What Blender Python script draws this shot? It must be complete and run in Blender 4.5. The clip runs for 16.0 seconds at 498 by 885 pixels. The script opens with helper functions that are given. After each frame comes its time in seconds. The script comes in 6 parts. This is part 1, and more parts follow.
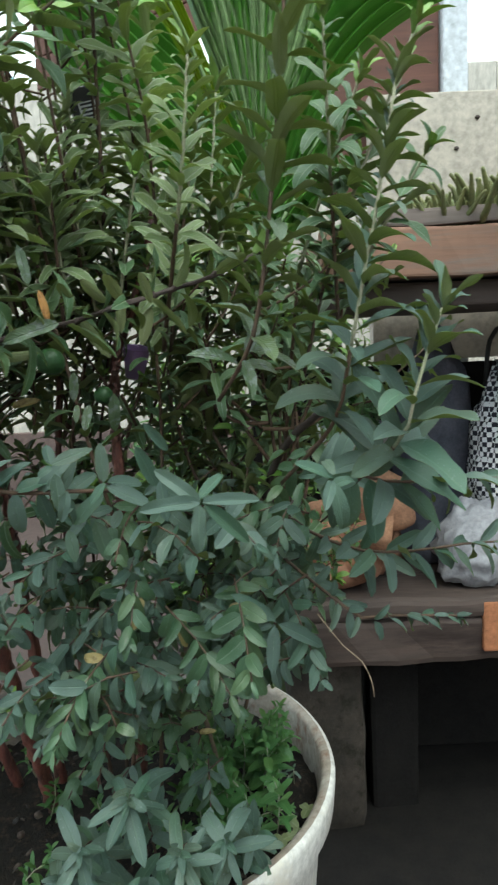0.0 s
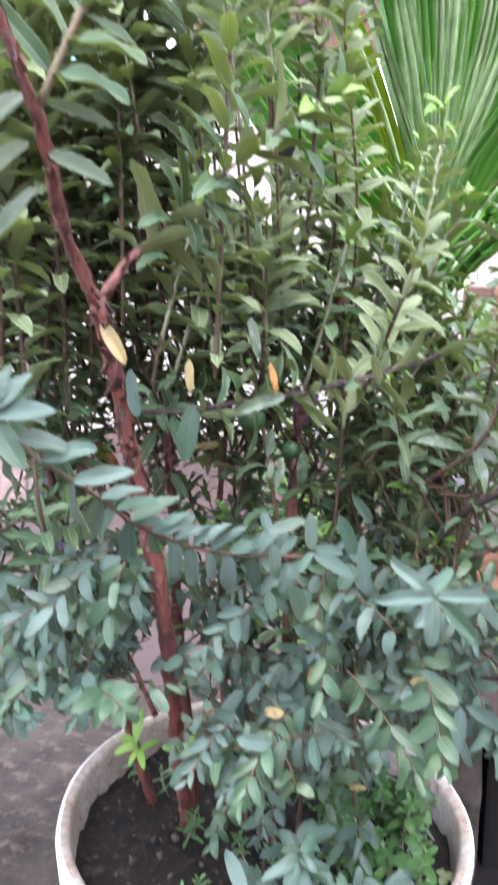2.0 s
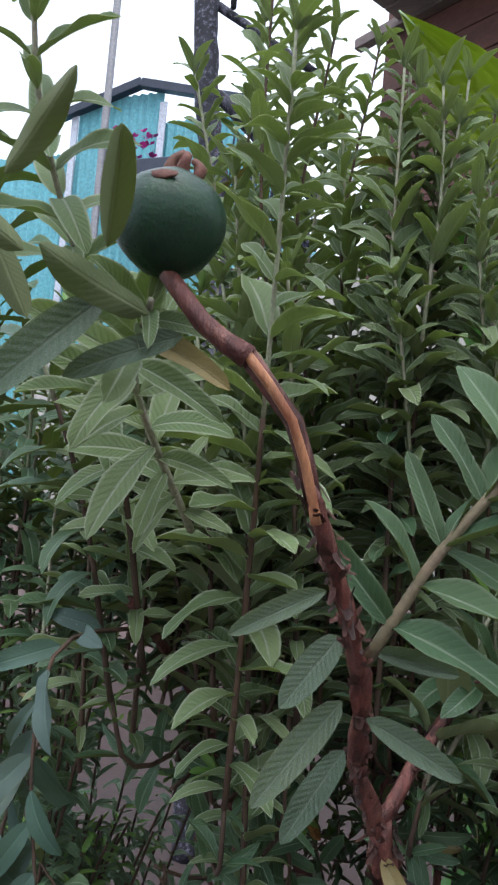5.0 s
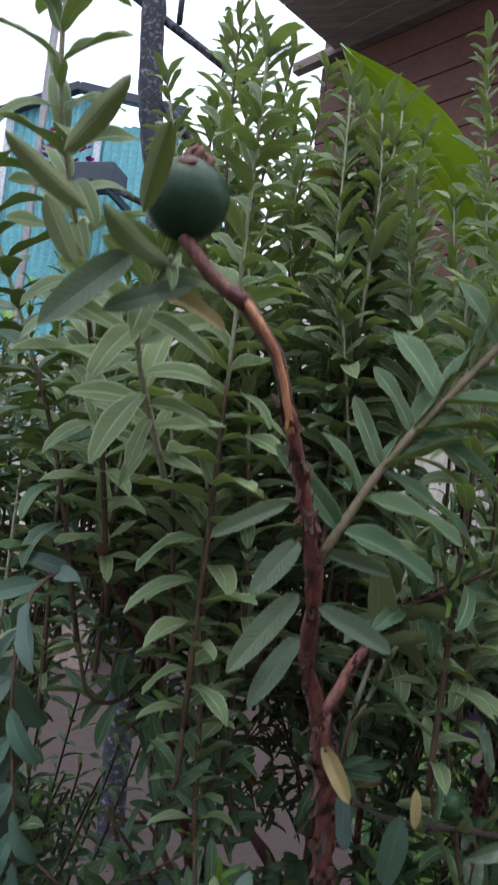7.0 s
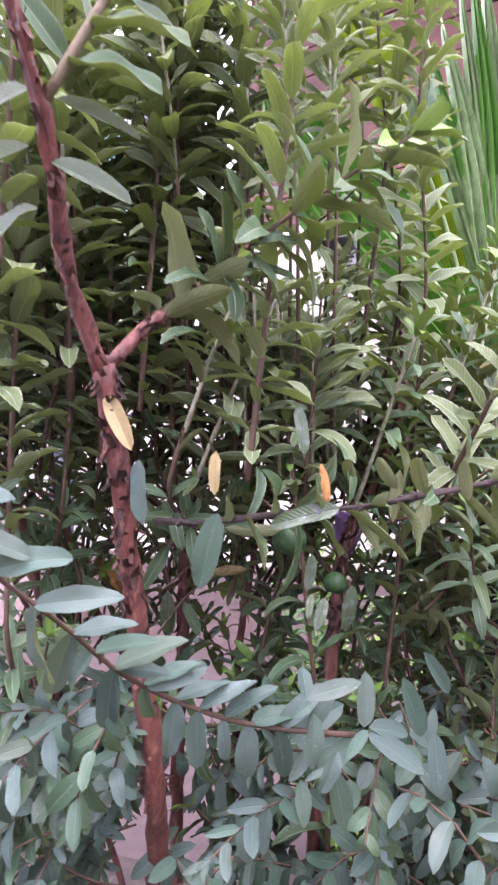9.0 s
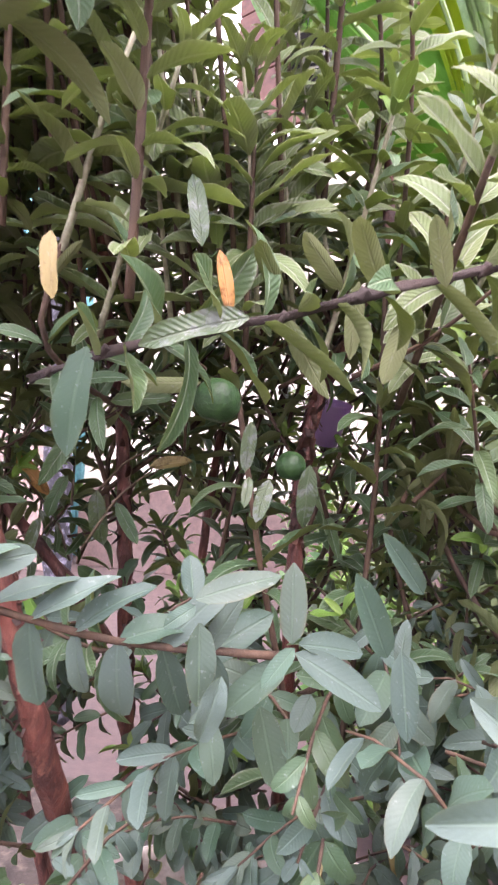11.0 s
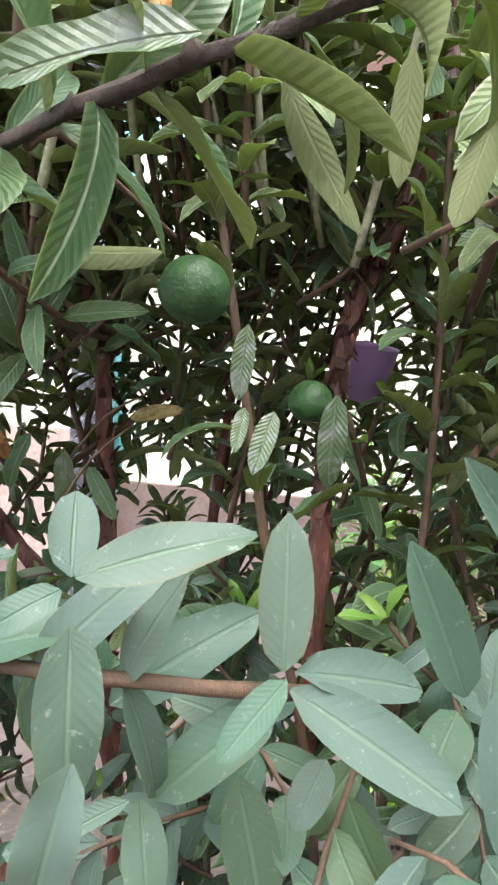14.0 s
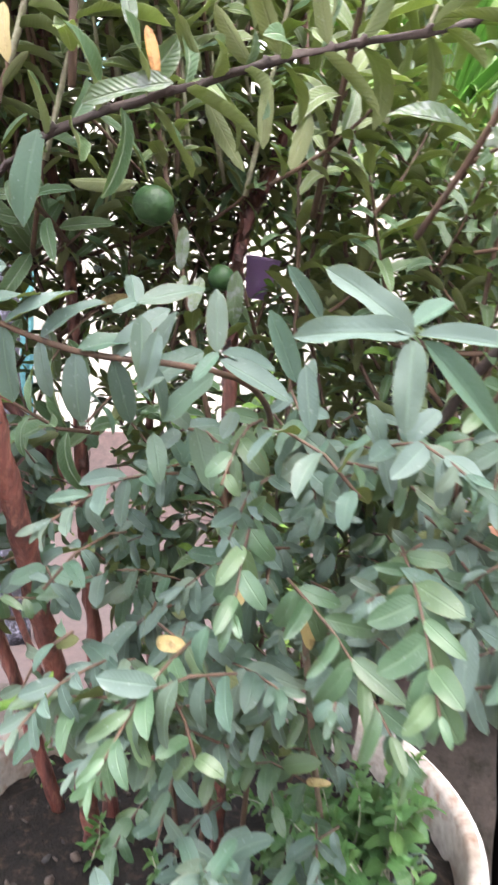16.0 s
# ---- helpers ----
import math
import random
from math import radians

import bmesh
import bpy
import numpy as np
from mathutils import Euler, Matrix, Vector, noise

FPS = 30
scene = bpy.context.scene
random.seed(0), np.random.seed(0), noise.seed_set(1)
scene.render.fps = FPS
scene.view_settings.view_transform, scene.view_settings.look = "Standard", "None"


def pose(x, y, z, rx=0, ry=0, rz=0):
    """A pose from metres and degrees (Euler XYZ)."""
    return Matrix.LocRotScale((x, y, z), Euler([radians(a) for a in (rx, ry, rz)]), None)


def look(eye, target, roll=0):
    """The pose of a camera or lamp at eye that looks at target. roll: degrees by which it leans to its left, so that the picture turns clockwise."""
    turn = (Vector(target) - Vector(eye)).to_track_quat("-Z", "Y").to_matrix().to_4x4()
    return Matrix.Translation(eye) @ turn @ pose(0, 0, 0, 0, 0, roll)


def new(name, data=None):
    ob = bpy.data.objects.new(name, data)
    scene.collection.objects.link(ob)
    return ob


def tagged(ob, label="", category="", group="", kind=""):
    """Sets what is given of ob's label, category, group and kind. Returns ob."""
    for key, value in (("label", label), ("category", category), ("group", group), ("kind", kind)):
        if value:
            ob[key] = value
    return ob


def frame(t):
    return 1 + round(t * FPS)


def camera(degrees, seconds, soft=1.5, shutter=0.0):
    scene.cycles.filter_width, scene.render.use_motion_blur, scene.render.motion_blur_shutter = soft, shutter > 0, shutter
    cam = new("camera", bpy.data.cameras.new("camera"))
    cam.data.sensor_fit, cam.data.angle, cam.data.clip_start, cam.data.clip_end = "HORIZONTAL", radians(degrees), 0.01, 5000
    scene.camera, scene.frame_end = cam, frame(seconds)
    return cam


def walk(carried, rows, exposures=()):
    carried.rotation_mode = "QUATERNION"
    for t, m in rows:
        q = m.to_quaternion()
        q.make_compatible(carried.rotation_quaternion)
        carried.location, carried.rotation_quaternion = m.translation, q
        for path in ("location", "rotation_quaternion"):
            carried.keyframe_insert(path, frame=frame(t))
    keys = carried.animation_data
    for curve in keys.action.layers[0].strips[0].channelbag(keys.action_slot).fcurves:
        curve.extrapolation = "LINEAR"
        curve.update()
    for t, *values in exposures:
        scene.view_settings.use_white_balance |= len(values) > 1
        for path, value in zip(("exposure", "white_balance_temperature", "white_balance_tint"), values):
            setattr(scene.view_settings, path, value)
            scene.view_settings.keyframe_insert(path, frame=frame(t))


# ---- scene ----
cam = camera(40.9, 16.0, soft=2.3, shutter=0.4)
PATH = [
    (0, -0.0002, 0.0022, 0.9486, 81.90, 2.64, -0.08),
    (0.5, -0.0329, 0.0027, 0.9621, 80.95, 0.66, 2.25),
    (1, -0.0833, -0.0007, 0.9780, 81.78, -0.05, 5.34),
    (1.5, -0.1012, 0.0028, 0.9709, 80.41, -0.54, 6.31),
    (2, -0.1220, -0.0098, 1.0171, 82.35, -1.27, 7.55),
    (2.5, -0.1516, -0.0115, 1.1211, 88.22, -1.50, 10.58),
    (3, -0.1850, 0.0212, 1.1711, 90.52, -3.18, 13.29),
    (3.5, -0.2106, 0.0684, 1.2175, 90.39, -3.96, 13.90),
    (4, -0.2517, 0.1322, 1.2604, 91.74, -4.48, 18.75),
    (4.2, -0.2704, 0.1487, 1.2678, 91.55, -4.96, 20.37),
    (6.3, -0.2903, 0.0716, 1.2657, 94.17, -6.07, 14.99),
    (6.5, -0.2857, 0.0664, 1.2649, 94.44, -6.11, 14.34),
    (7, -0.2872, 0.0499, 1.2195, 93.78, -6.48, 12.77),
    (7.5, -0.2622, 0.0440, 1.1472, 94.10, -5.30, 11.99),
    (8, -0.2049, 0.0639, 1.0684, 94.75, -3.49, 11.43),
    (8.5, -0.1639, 0.1011, 1.0218, 93.91, -3.54, 10.69),
    (9, -0.1515, 0.1370, 0.9912, 93.36, -4.88, 9.97),
    (9.5, -0.1126, 0.1724, 0.9623, 93.43, -3.05, 11.26),
    (9.7, -0.0993, 0.1863, 0.9546, 92.72, -2.74, 10.95),
    (11.8, -0.1017, 0.3872, 0.9151, 87.42, -4.09, 14.63),
    (12, -0.1059, 0.4000, 0.9093, 87.62, -3.92, 15.24),
    (12.5, -0.0948, 0.4216, 0.9041, 88.39, -3.57, 14.80),
    (13, -0.0924, 0.4369, 0.8991, 88.54, -3.30, 15.27),
    (13.5, -0.1041, 0.4594, 0.8878, 88.01, -3.18, 16.28),
    (14, -0.1084, 0.4640, 0.8880, 88.22, -3.45, 16.37),
    (14.5, -0.1091, 0.4237, 0.8717, 87.18, -3.14, 14.93),
    (15, -0.0968, 0.3431, 0.8549, 86.46, -2.79, 11.47),
    (15.5, -0.0922, 0.2928, 0.8386, 85.66, -2.40, 10.69),
    (16, -0.0662, 0.2355, 0.8151, 84.67, -1.90, 8.31),
]
EXPOSURES = [(0, 0.93, 6300, -5), (0.5, 1.7, 6150, 7), (1.0, 2.05, 6000, 14), (1.5, 2.1, 5980, 18), (2.0, 2.33, 5980, 22), (2.5, 2.55, 5920, 29), (3.0, 1.95, 5650, 32), (3.5, 1.83, 5700, 34), (4.2, 0.97, 5780, 18), (6.3, 0.3, 6080, 10), (7, 0.32, 5920, 12), (8, 1.6, 5870, 33), (8.5, 1.8, 5900, 43), (9, 2.28, 6080, 42), (9.6, 2.42, 6200, 38), (11.8, 2.55, 6700, 30), (12.5, 2.55, 6680, 21), (13, 2.55, 6680, 20), (14, 2.5, 6650, 10), (15, 2.6, 6680, 21), (15.5, 2.62, 6660, 25), (16, 2.65, 6580, 18)]
walk(cam, [(t, pose(*p)) for t, *p in PATH], EXPOSURES)

# ---- world, sun, light ----
GROUND = -0.12
SUN_EL, SUN_AZ = 76.0, 165.0
world = bpy.data.worlds.new("sky")
scene.world = world
world.use_nodes = True
wn = world.node_tree
sky = wn.nodes.new("ShaderNodeTexSky")
sky.sky_type = "NISHITA"
sky.sun_disc = False
sky.sun_elevation = radians(SUN_EL)
sky.sun_rotation = radians(SUN_AZ)
sky.dust_density = 6.0
sky.ozone_density = 1.0
cloud = wn.nodes.new("ShaderNodeTexNoise")
cloud.inputs["Scale"].default_value, cloud.inputs["Detail"].default_value = 1.6, 4.0
cover = wn.nodes.new("ShaderNodeMapRange")
cover.inputs[1].default_value, cover.inputs[2].default_value, cover.inputs[3].default_value, cover.inputs[4].default_value = 0.3, 0.7, 0.7, 0.95
wn.links.new(cloud.outputs[0], cover.inputs[0])
veil = wn.nodes.new("ShaderNodeMix")
veil.data_type = "RGBA"
veil.inputs[7].default_value = (8.6, 9.0, 9.8, 1)
wn.links.new(cover.outputs[0], veil.inputs[0])
wn.links.new(sky.outputs[0], veil.inputs[6])
wn.links.new(veil.outputs[2], wn.nodes["Background"].inputs[0])
wn.nodes["Background"].inputs[1].default_value = 0.15
sun_data = bpy.data.lights.new("sun", "SUN")
sun_data.energy, sun_data.angle, sun_data.color = 2.2, radians(60), (1.0, 0.96, 0.9)
sun = new("sun", sun_data)
sun.matrix_world = look(Vector((math.sin(radians(SUN_AZ)), math.cos(radians(SUN_AZ)), math.tan(radians(SUN_EL)))) * 20, (0, 0.8, 0.5))

# ---- materials ----


class Mat:
    """A small builder of node materials."""

    def __init__(self, name, rough=0.6, spec=0.5, metal=0.0):
        self.m = bpy.data.materials.new(name)
        self.m.use_nodes = True
        self.t = self.m.node_tree
        self.b = self.t.nodes["Principled BSDF"]
        self.b.inputs["Roughness"].default_value = rough
        self.b.inputs["Specular IOR Level"].default_value = spec
        self.b.inputs["Metallic"].default_value = metal

    def node(self, kind, **inputs):
        n = self.t.nodes.new(kind)
        for k, v in inputs.items():
            self.put(n.inputs[k.replace("_", " ")], v)
        return n

    def put(self, socket, v):
        if hasattr(v, "links"):
            self.t.links.new(v, socket)
        else:
            socket.default_value = v

    def math(self, op, a, b=0.0, clamp=False):
        n = self.t.nodes.new("ShaderNodeMath")
        n.operation, n.use_clamp = op, clamp
        self.put(n.inputs[0], a)
        self.put(n.inputs[1], b)
        return n.outputs[0]

    def mix(self, f, a, b, mode="MIX"):
        n = self.t.nodes.new("ShaderNodeMix")
        n.data_type, n.blend_type = "RGBA", mode
        self.put(n.inputs[0], f)
        self.put(n.inputs[6], a if hasattr(a, "links") else (*a, 1))
        self.put(n.inputs[7], b if hasattr(b, "links") else (*b, 1))
        return n.outputs[2]

    def ramp(self, f, lo, hi):
        n = self.t.nodes.new("ShaderNodeMapRange")
        n.clamp = True
        self.put(n.inputs[0], f)
        n.inputs[1].default_value, n.inputs[2].default_value = lo, hi
        return n.outputs[0]

    def coords(self, kind="Object", scale=(1, 1, 1)):
        c = self.t.nodes.new("ShaderNodeTexCoord").outputs[kind]
        mp = self.t.nodes.new("ShaderNodeMapping")
        mp.inputs["Scale"].default_value = scale
        self.t.links.new(c, mp.inputs[0])
        return mp.outputs[0]

    def noise(self, vec, scale, detail=5.0, rough=0.6):
        return self.node("ShaderNodeTexNoise", Vector=vec, Scale=scale, Detail=detail, Roughness=rough).outputs[0]

    def random(self):
        a = self.t.nodes.new("ShaderNodeObjectInfo").outputs["Random"]
        b = self.t.nodes.new("ShaderNodeNewGeometry").outputs["Random Per Island"]
        return self.math("FRACT", self.math("ADD", a, b))

    def bump(self, h, dist, strength=0.6):
        n = self.t.nodes.new("ShaderNodeBump")
        n.inputs["Strength"].default_value, n.inputs["Distance"].default_value = strength, dist
        self.put(n.inputs["Height"], h)
        self.t.links.new(n.outputs[0], self.b.inputs["Normal"])
        return n.outputs[0]

    def colour(self, c):
        self.put(self.b.inputs["Base Color"], c if hasattr(c, "links") else (*c, 1))
        return c


def simple(name, a, b, scale=8.0, rough=0.7, fine=60.0, relief=0.002, stretch=(1, 1, 1), stain=None, metal=0.0, spec=0.4, own=0.15):
    """A surface of two tones at two scales, with relief and optional stains."""
    m = Mat(name, rough, spec, metal)
    v = m.coords("Object", stretch)
    big = m.ramp(m.noise(v, scale), 0.35, 0.65)
    small = m.noise(v, fine, 6.0, 0.65)
    c = m.mix(big, a, b)
    c = m.mix(m.ramp(small, 0.3, 0.75), c, m.mix(0.5, c, (0.02, 0.02, 0.02)))
    if stain:
        c = m.mix(m.ramp(m.noise(v, scale * 2.3, 8.0, 0.7), 0.52, 0.66), c, stain)
    rnd = m.random()
    c = m.mix(m.math("MULTIPLY", rnd, own), c, (0.03, 0.03, 0.03))
    m.colour(c)
    m.put(m.b.inputs["Roughness"], m.math("ADD", m.math("MULTIPLY", small, 0.25), rough - 0.12))
    m.bump(m.math("ADD", small, m.math("MULTIPLY", big, 0.5)), relief)
    return m.m


def leaf_material(name, a, b, vein, rough=0.42, translucent=0.4, relief=0.0004, blotch=None, ribs=11.0, spec=0.5, veins=0.07, rib_mix=0.35, margin=0.0, shade=None):
    """Leaf skin with a midrib and side veins, read from the blade's own UVs."""
    m = Mat(name, rough, spec)
    uv = m.t.nodes.new("ShaderNodeSeparateXYZ")
    m.t.links.new(m.t.nodes.new("ShaderNodeUVMap").outputs[0], uv.inputs[0])
    u, v = uv.outputs[0], uv.outputs[1]
    side = m.math("ABSOLUTE", m.math("SUBTRACT", v, 0.5))
    chev = m.math("SUBTRACT", m.math("MULTIPLY", u, ribs), m.math("MULTIPLY", side, 4.6))
    saw = m.math("PINGPONG", chev, 0.5)
    line = m.ramp(saw, 0.09, 0.0)
    rib = m.ramp(side, 0.06, 0.02)
    rnd = m.random()
    w = m.coords("Object")
    big = m.noise(w, 30.0, 4.0)
    c = m.mix(rnd, a, b)
    other = m.math("FRACT", m.math("MULTIPLY", rnd, 7.31))
    third = m.math("FRACT", m.math("MULTIPLY", rnd, 23.7))
    c = m.mix(m.math("MULTIPLY", m.ramp(other, 0.55, 1.0), 0.35), c, m.mix(0.5, c, (0.2, 0.2, 0.05)))
    c = m.mix(m.math("MULTIPLY", m.ramp(third, 0.5, 1.0), 0.4), c, m.mix(0.5, c, (0.02, 0.05, 0.035)))
    if shade:
        c = m.mix(m.math("MULTIPLY", m.ramp(m.math("FRACT", m.math("MULTIPLY", rnd, 51.9)), 0.55, 0.9), 0.6), c, shade)
    edge = m.math("MULTIPLY", m.ramp(m.math("ADD", side, m.math("MULTIPLY", m.noise(w, 45.0), 0.35)), 0.62, 0.72), m.ramp(other, 0.7, 0.74))
    c = m.mix(m.math("MULTIPLY", edge, 0.4), c, (0.17, 0.1, 0.04))
    c = m.mix(m.math("MULTIPLY", m.ramp(big, 0.4, 0.7), 0.5), c, m.mix(0.6, c, b))
    c = m.mix(m.math("MULTIPLY", line, veins), c, vein)
    c = m.mix(m.math("MULTIPLY", rib, rib_mix), c, vein)
    if margin:
        c = m.mix(m.math("MULTIPLY", m.ramp(side, 0.4, 0.47), margin), c, vein)
    if blotch:
        c = m.mix(m.ramp(m.noise(w, 110.0, 6.0, 0.7), 0.5, 0.6), c, blotch)
    c = m.mix(m.math("MULTIPLY", m.ramp(m.noise(w, 300.0, 3.0, 0.7), 0.62, 0.72), 0.35), c, (0.45, 0.5, 0.44))
    m.colour(c)
    m.put(m.b.inputs["Roughness"], m.math("ADD", m.math("MULTIPLY", m.noise(w, 120.0), 0.3), rough - 0.15))
    h = m.math("ADD", m.math("MULTIPLY", saw, 3.0 * veins + 0.1), m.math("MULTIPLY", m.noise(w, 260.0), 0.5))
    nrm = m.bump(m.math("SUBTRACT", h, m.math("MULTIPLY", rib, 0.8)), relief, 0.7)
    tr = m.t.nodes.new("ShaderNodeBsdfTranslucent")
    m.put(tr.inputs[0], m.mix(0.5, c, (0.42, 0.5, 0.13)))
    m.t.links.new(nrm, tr.inputs[1])
    mx = m.t.nodes.new("ShaderNodeMixShader")
    mx.inputs[0].default_value = translucent
    m.t.links.new(m.b.outputs[0], mx.inputs[1])
    m.t.links.new(tr.outputs[0], mx.inputs[2])
    m.t.links.new(mx.outputs[0], m.t.nodes["Material Output"].inputs[0])
    return m.m


LEAF = [
    leaf_material("leaf_top", (0.052, 0.118, 0.056), (0.1, 0.19, 0.092), (0.4, 0.48, 0.33), rough=0.42, spec=0.45, veins=0.14, rib_mix=0.6, margin=0.25, relief=0.0012, ribs=14.0),
    leaf_material("leaf_under", (0.17, 0.21, 0.095), (0.25, 0.285, 0.14), (0.34, 0.37, 0.2), rough=0.6, spec=0.3, relief=0.0009, veins=0.16, rib_mix=0.6, translucent=0.5, ribs=14.0),
    leaf_material("young_leaf_top", (0.12, 0.27, 0.045), (0.2, 0.36, 0.06), (0.35, 0.45, 0.15), translucent=0.35),
    leaf_material("young_leaf_under", (0.2, 0.33, 0.09), (0.26, 0.38, 0.12), (0.4, 0.48, 0.2), translucent=0.35, rough=0.55),
    leaf_material("yellow_leaf_top", (0.46, 0.36, 0.15), (0.42, 0.35, 0.17), (0.55, 0.47, 0.26), blotch=(0.2, 0.13, 0.06)),
    leaf_material("orange_leaf", (0.6, 0.3, 0.09), (0.5, 0.26, 0.08), (0.6, 0.38, 0.15), blotch=(0.22, 0.09, 0.03)),
    leaf_material("herb_leaf", (0.05, 0.155, 0.045), (0.085, 0.21, 0.06), (0.16, 0.3, 0.1), rough=0.5, ribs=6.0),
    leaf_material("glaucous_leaf_top", (0.048, 0.09, 0.076), (0.128, 0.19, 0.168), (0.22, 0.34, 0.22), rough=0.5, spec=0.38, rib_mix=0.24, veins=0.06, relief=0.0005, ribs=13.0, shade=(0.06, 0.145, 0.085)),
    # Pale new growth, its colour raised further to stand in for skylight on the crown.
    leaf_material("fresh_leaf_top", (0.17, 0.26, 0.115), (0.32, 0.42, 0.21), (0.6, 0.65, 0.48), rough=0.46, spec=0.4, veins=0.18, rib_mix=0.85, margin=0.8, translucent=0.55, relief=0.0014, ribs=14.0),
    leaf_material("fresh_leaf_under", (0.29, 0.35, 0.18), (0.39, 0.45, 0.27), (0.55, 0.58, 0.42), rough=0.6, spec=0.3, relief=0.0009, veins=0.14, rib_mix=0.6, translucent=0.58, ribs=14.0),
    # The pale blotch paints whitish sheen patches as well as powder on the leaf.
    leaf_material("dull_leaf_top", (0.05, 0.1, 0.045), (0.1, 0.16, 0.08), (0.25, 0.3, 0.2), rough=0.36, spec=0.7, rib_mix=0.4, veins=0.17, relief=0.0011, ribs=14.0, blotch=(0.2, 0.24, 0.21)),
    leaf_material("mid_leaf_top", (0.045, 0.1, 0.055), (0.085, 0.165, 0.09), (0.2, 0.3, 0.16), rough=0.4, spec=0.6, rib_mix=0.2),
]
GREEN, YOUNG, YELLOW, ORANGE, HERB, PALE = (0, 1), (2, 3), (4, 4), (5, 5), (6, 6), (7, 1)
FRESH, DULL, MID = (8, 9), (10, 1), (11, 1)

BARK = simple("peeling_red_bark", (0.26, 0.085, 0.062), (0.08, 0.03, 0.026), 70, 0.45, 300, 0.005, (1, 1, 0.22), stain=(0.27, 0.12, 0.085))
FLAKE = simple("curled_bark_flake", (0.36, 0.17, 0.12), (0.12, 0.05, 0.04), 60, 0.5, 300, 0.001, own=0.8)
TWIG_BROWN = simple("brown_twig", (0.14, 0.08, 0.046), (0.08, 0.05, 0.03), 40, 0.75, 240, 0.002, (1, 1, 0.3))
EARTH = simple("grey_brown_earth", (0.028, 0.023, 0.02), (0.06, 0.05, 0.042), 9, 0.9, 70, 0.008, stain=(0.09, 0.072, 0.06), spec=0.1)
LITTER = simple("bark_and_leaf_litter", (0.06, 0.04, 0.03), (0.11, 0.085, 0.065), 60, 0.85, 200, 0.001, own=0.9)
BARK_PALE = simple("grey_brown_dead_wood", (0.16, 0.11, 0.07), (0.24, 0.18, 0.12), 50, 0.8, 260, 0.002, (1, 1, 0.4))
BARK_DARK = simple("dark_grey_brown_bark", (0.045, 0.031, 0.027), (0.08, 0.055, 0.045), 50, 0.8, 260, 0.003, (1, 1, 0.4))
SHOOT = simple("pale_grey_green_shoot", (0.42, 0.45, 0.28), (0.46, 0.42, 0.3), 40, 0.65, 300, 0.001)
TWIG = simple("tan_twig", (0.2, 0.17, 0.09), (0.26, 0.19, 0.12), 40, 0.65, 300, 0.001)
WOUND = simple("bare_orange_wood", (0.62, 0.3, 0.14), (0.36, 0.13, 0.06), 130, 0.4, 400, 0.002, (1, 1, 0.1))
FRUIT = simple("green_fruit_skin", (0.01, 0.035, 0.019), (0.022, 0.064, 0.027), 40, 0.3, 400, 0.0006, spec=0.22, own=0.05)
FRUIT_GREEN = simple("fresh_green_fruit_skin", (0.015, 0.06, 0.015), (0.034, 0.095, 0.026), 130, 0.42, 400, 0.001, spec=0.35, own=0.05)
CALYX = simple("dry_reddish_calyx", (0.13, 0.035, 0.03), (0.17, 0.08, 0.045), 90, 0.8, 400, 0.001)
# Near-black that stands in for the deep shade under the bench.
SHADE_BLACK = simple("painted_shade_black", (0.006, 0.005, 0.005), (0.012, 0.01, 0.009), 20, 0.9, 120, 0.003, spec=0.05)
SOIL = simple("dark_moist_soil", (0.008, 0.007, 0.006), (0.02, 0.016, 0.013), 30, 0.85, 180, 0.006, stain=(0.05, 0.036, 0.026), spec=0.12)
POT_WHITE = simple("scuffed_white_paint", (0.78, 0.77, 0.74), (0.68, 0.67, 0.63), 9, 0.5, 90, 0.001, stain=(0.6, 0.57, 0.5), own=0.0)
POT_INSIDE = simple("stained_cream_inside", (0.36, 0.3, 0.24), (0.46, 0.42, 0.37), 12, 0.7, 90, 0.0015, stain=(0.22, 0.14, 0.1), own=0.0)
CONCRETE = simple("worn_pinkish_concrete", (0.060, 0.037, 0.034), (0.044, 0.031, 0.029), 1.3, 0.8, 30, 0.003, stain=(0.05, 0.036, 0.033), own=0.0)
# Pinkish render about twice as light as the plinth's.
PALE_PINK = simple("pale_pink_render", (0.32, 0.23, 0.205), (0.26, 0.2, 0.18), 2.1, 0.8, 30, 0.003, stain=(0.2, 0.15, 0.13), own=0.0)
PLINTH = simple("pinkish_render", (0.15, 0.095, 0.083), (0.11, 0.08, 0.073), 1.3, 0.8, 30, 0.003, stain=(0.13, 0.095, 0.085), own=0.0)
WHITE_WALL = simple("whitewashed_boards", (0.62, 0.59, 0.53), (0.54, 0.5, 0.44), 2, 0.7, 40, 0.001, (1, 1, 0.3))
CREAM = simple("cream_plywood", (0.62, 0.56, 0.48), (0.56, 0.5, 0.43), 3, 0.7, 60, 0.001, stain=(0.6, 0.54, 0.46))
COLUMN = simple("pale_blue_white_paint", (0.66, 0.7, 0.76), (0.6, 0.64, 0.7), 6, 0.55, 60, 0.001)
PLANK = simple("weathered_red_plank", (0.34, 0.19, 0.13), (0.24, 0.13, 0.09), 10, 0.8, 50, 0.002, (0.08, 1, 1), stain=(0.18, 0.14, 0.12))
PLANK_GREY = simple("weathered_grey_plank", (0.24, 0.19, 0.17), (0.17, 0.14, 0.125), 10, 0.8, 50, 0.002, (0.08, 1, 1))
# Grey plank tone lightened to stand in for light bounced up to the eave.
EAVE = simple("bounce_lit_eave_board", (0.42, 0.37, 0.34), (0.34, 0.3, 0.28), 10, 0.8, 50, 0.002, (0.08, 1, 1))
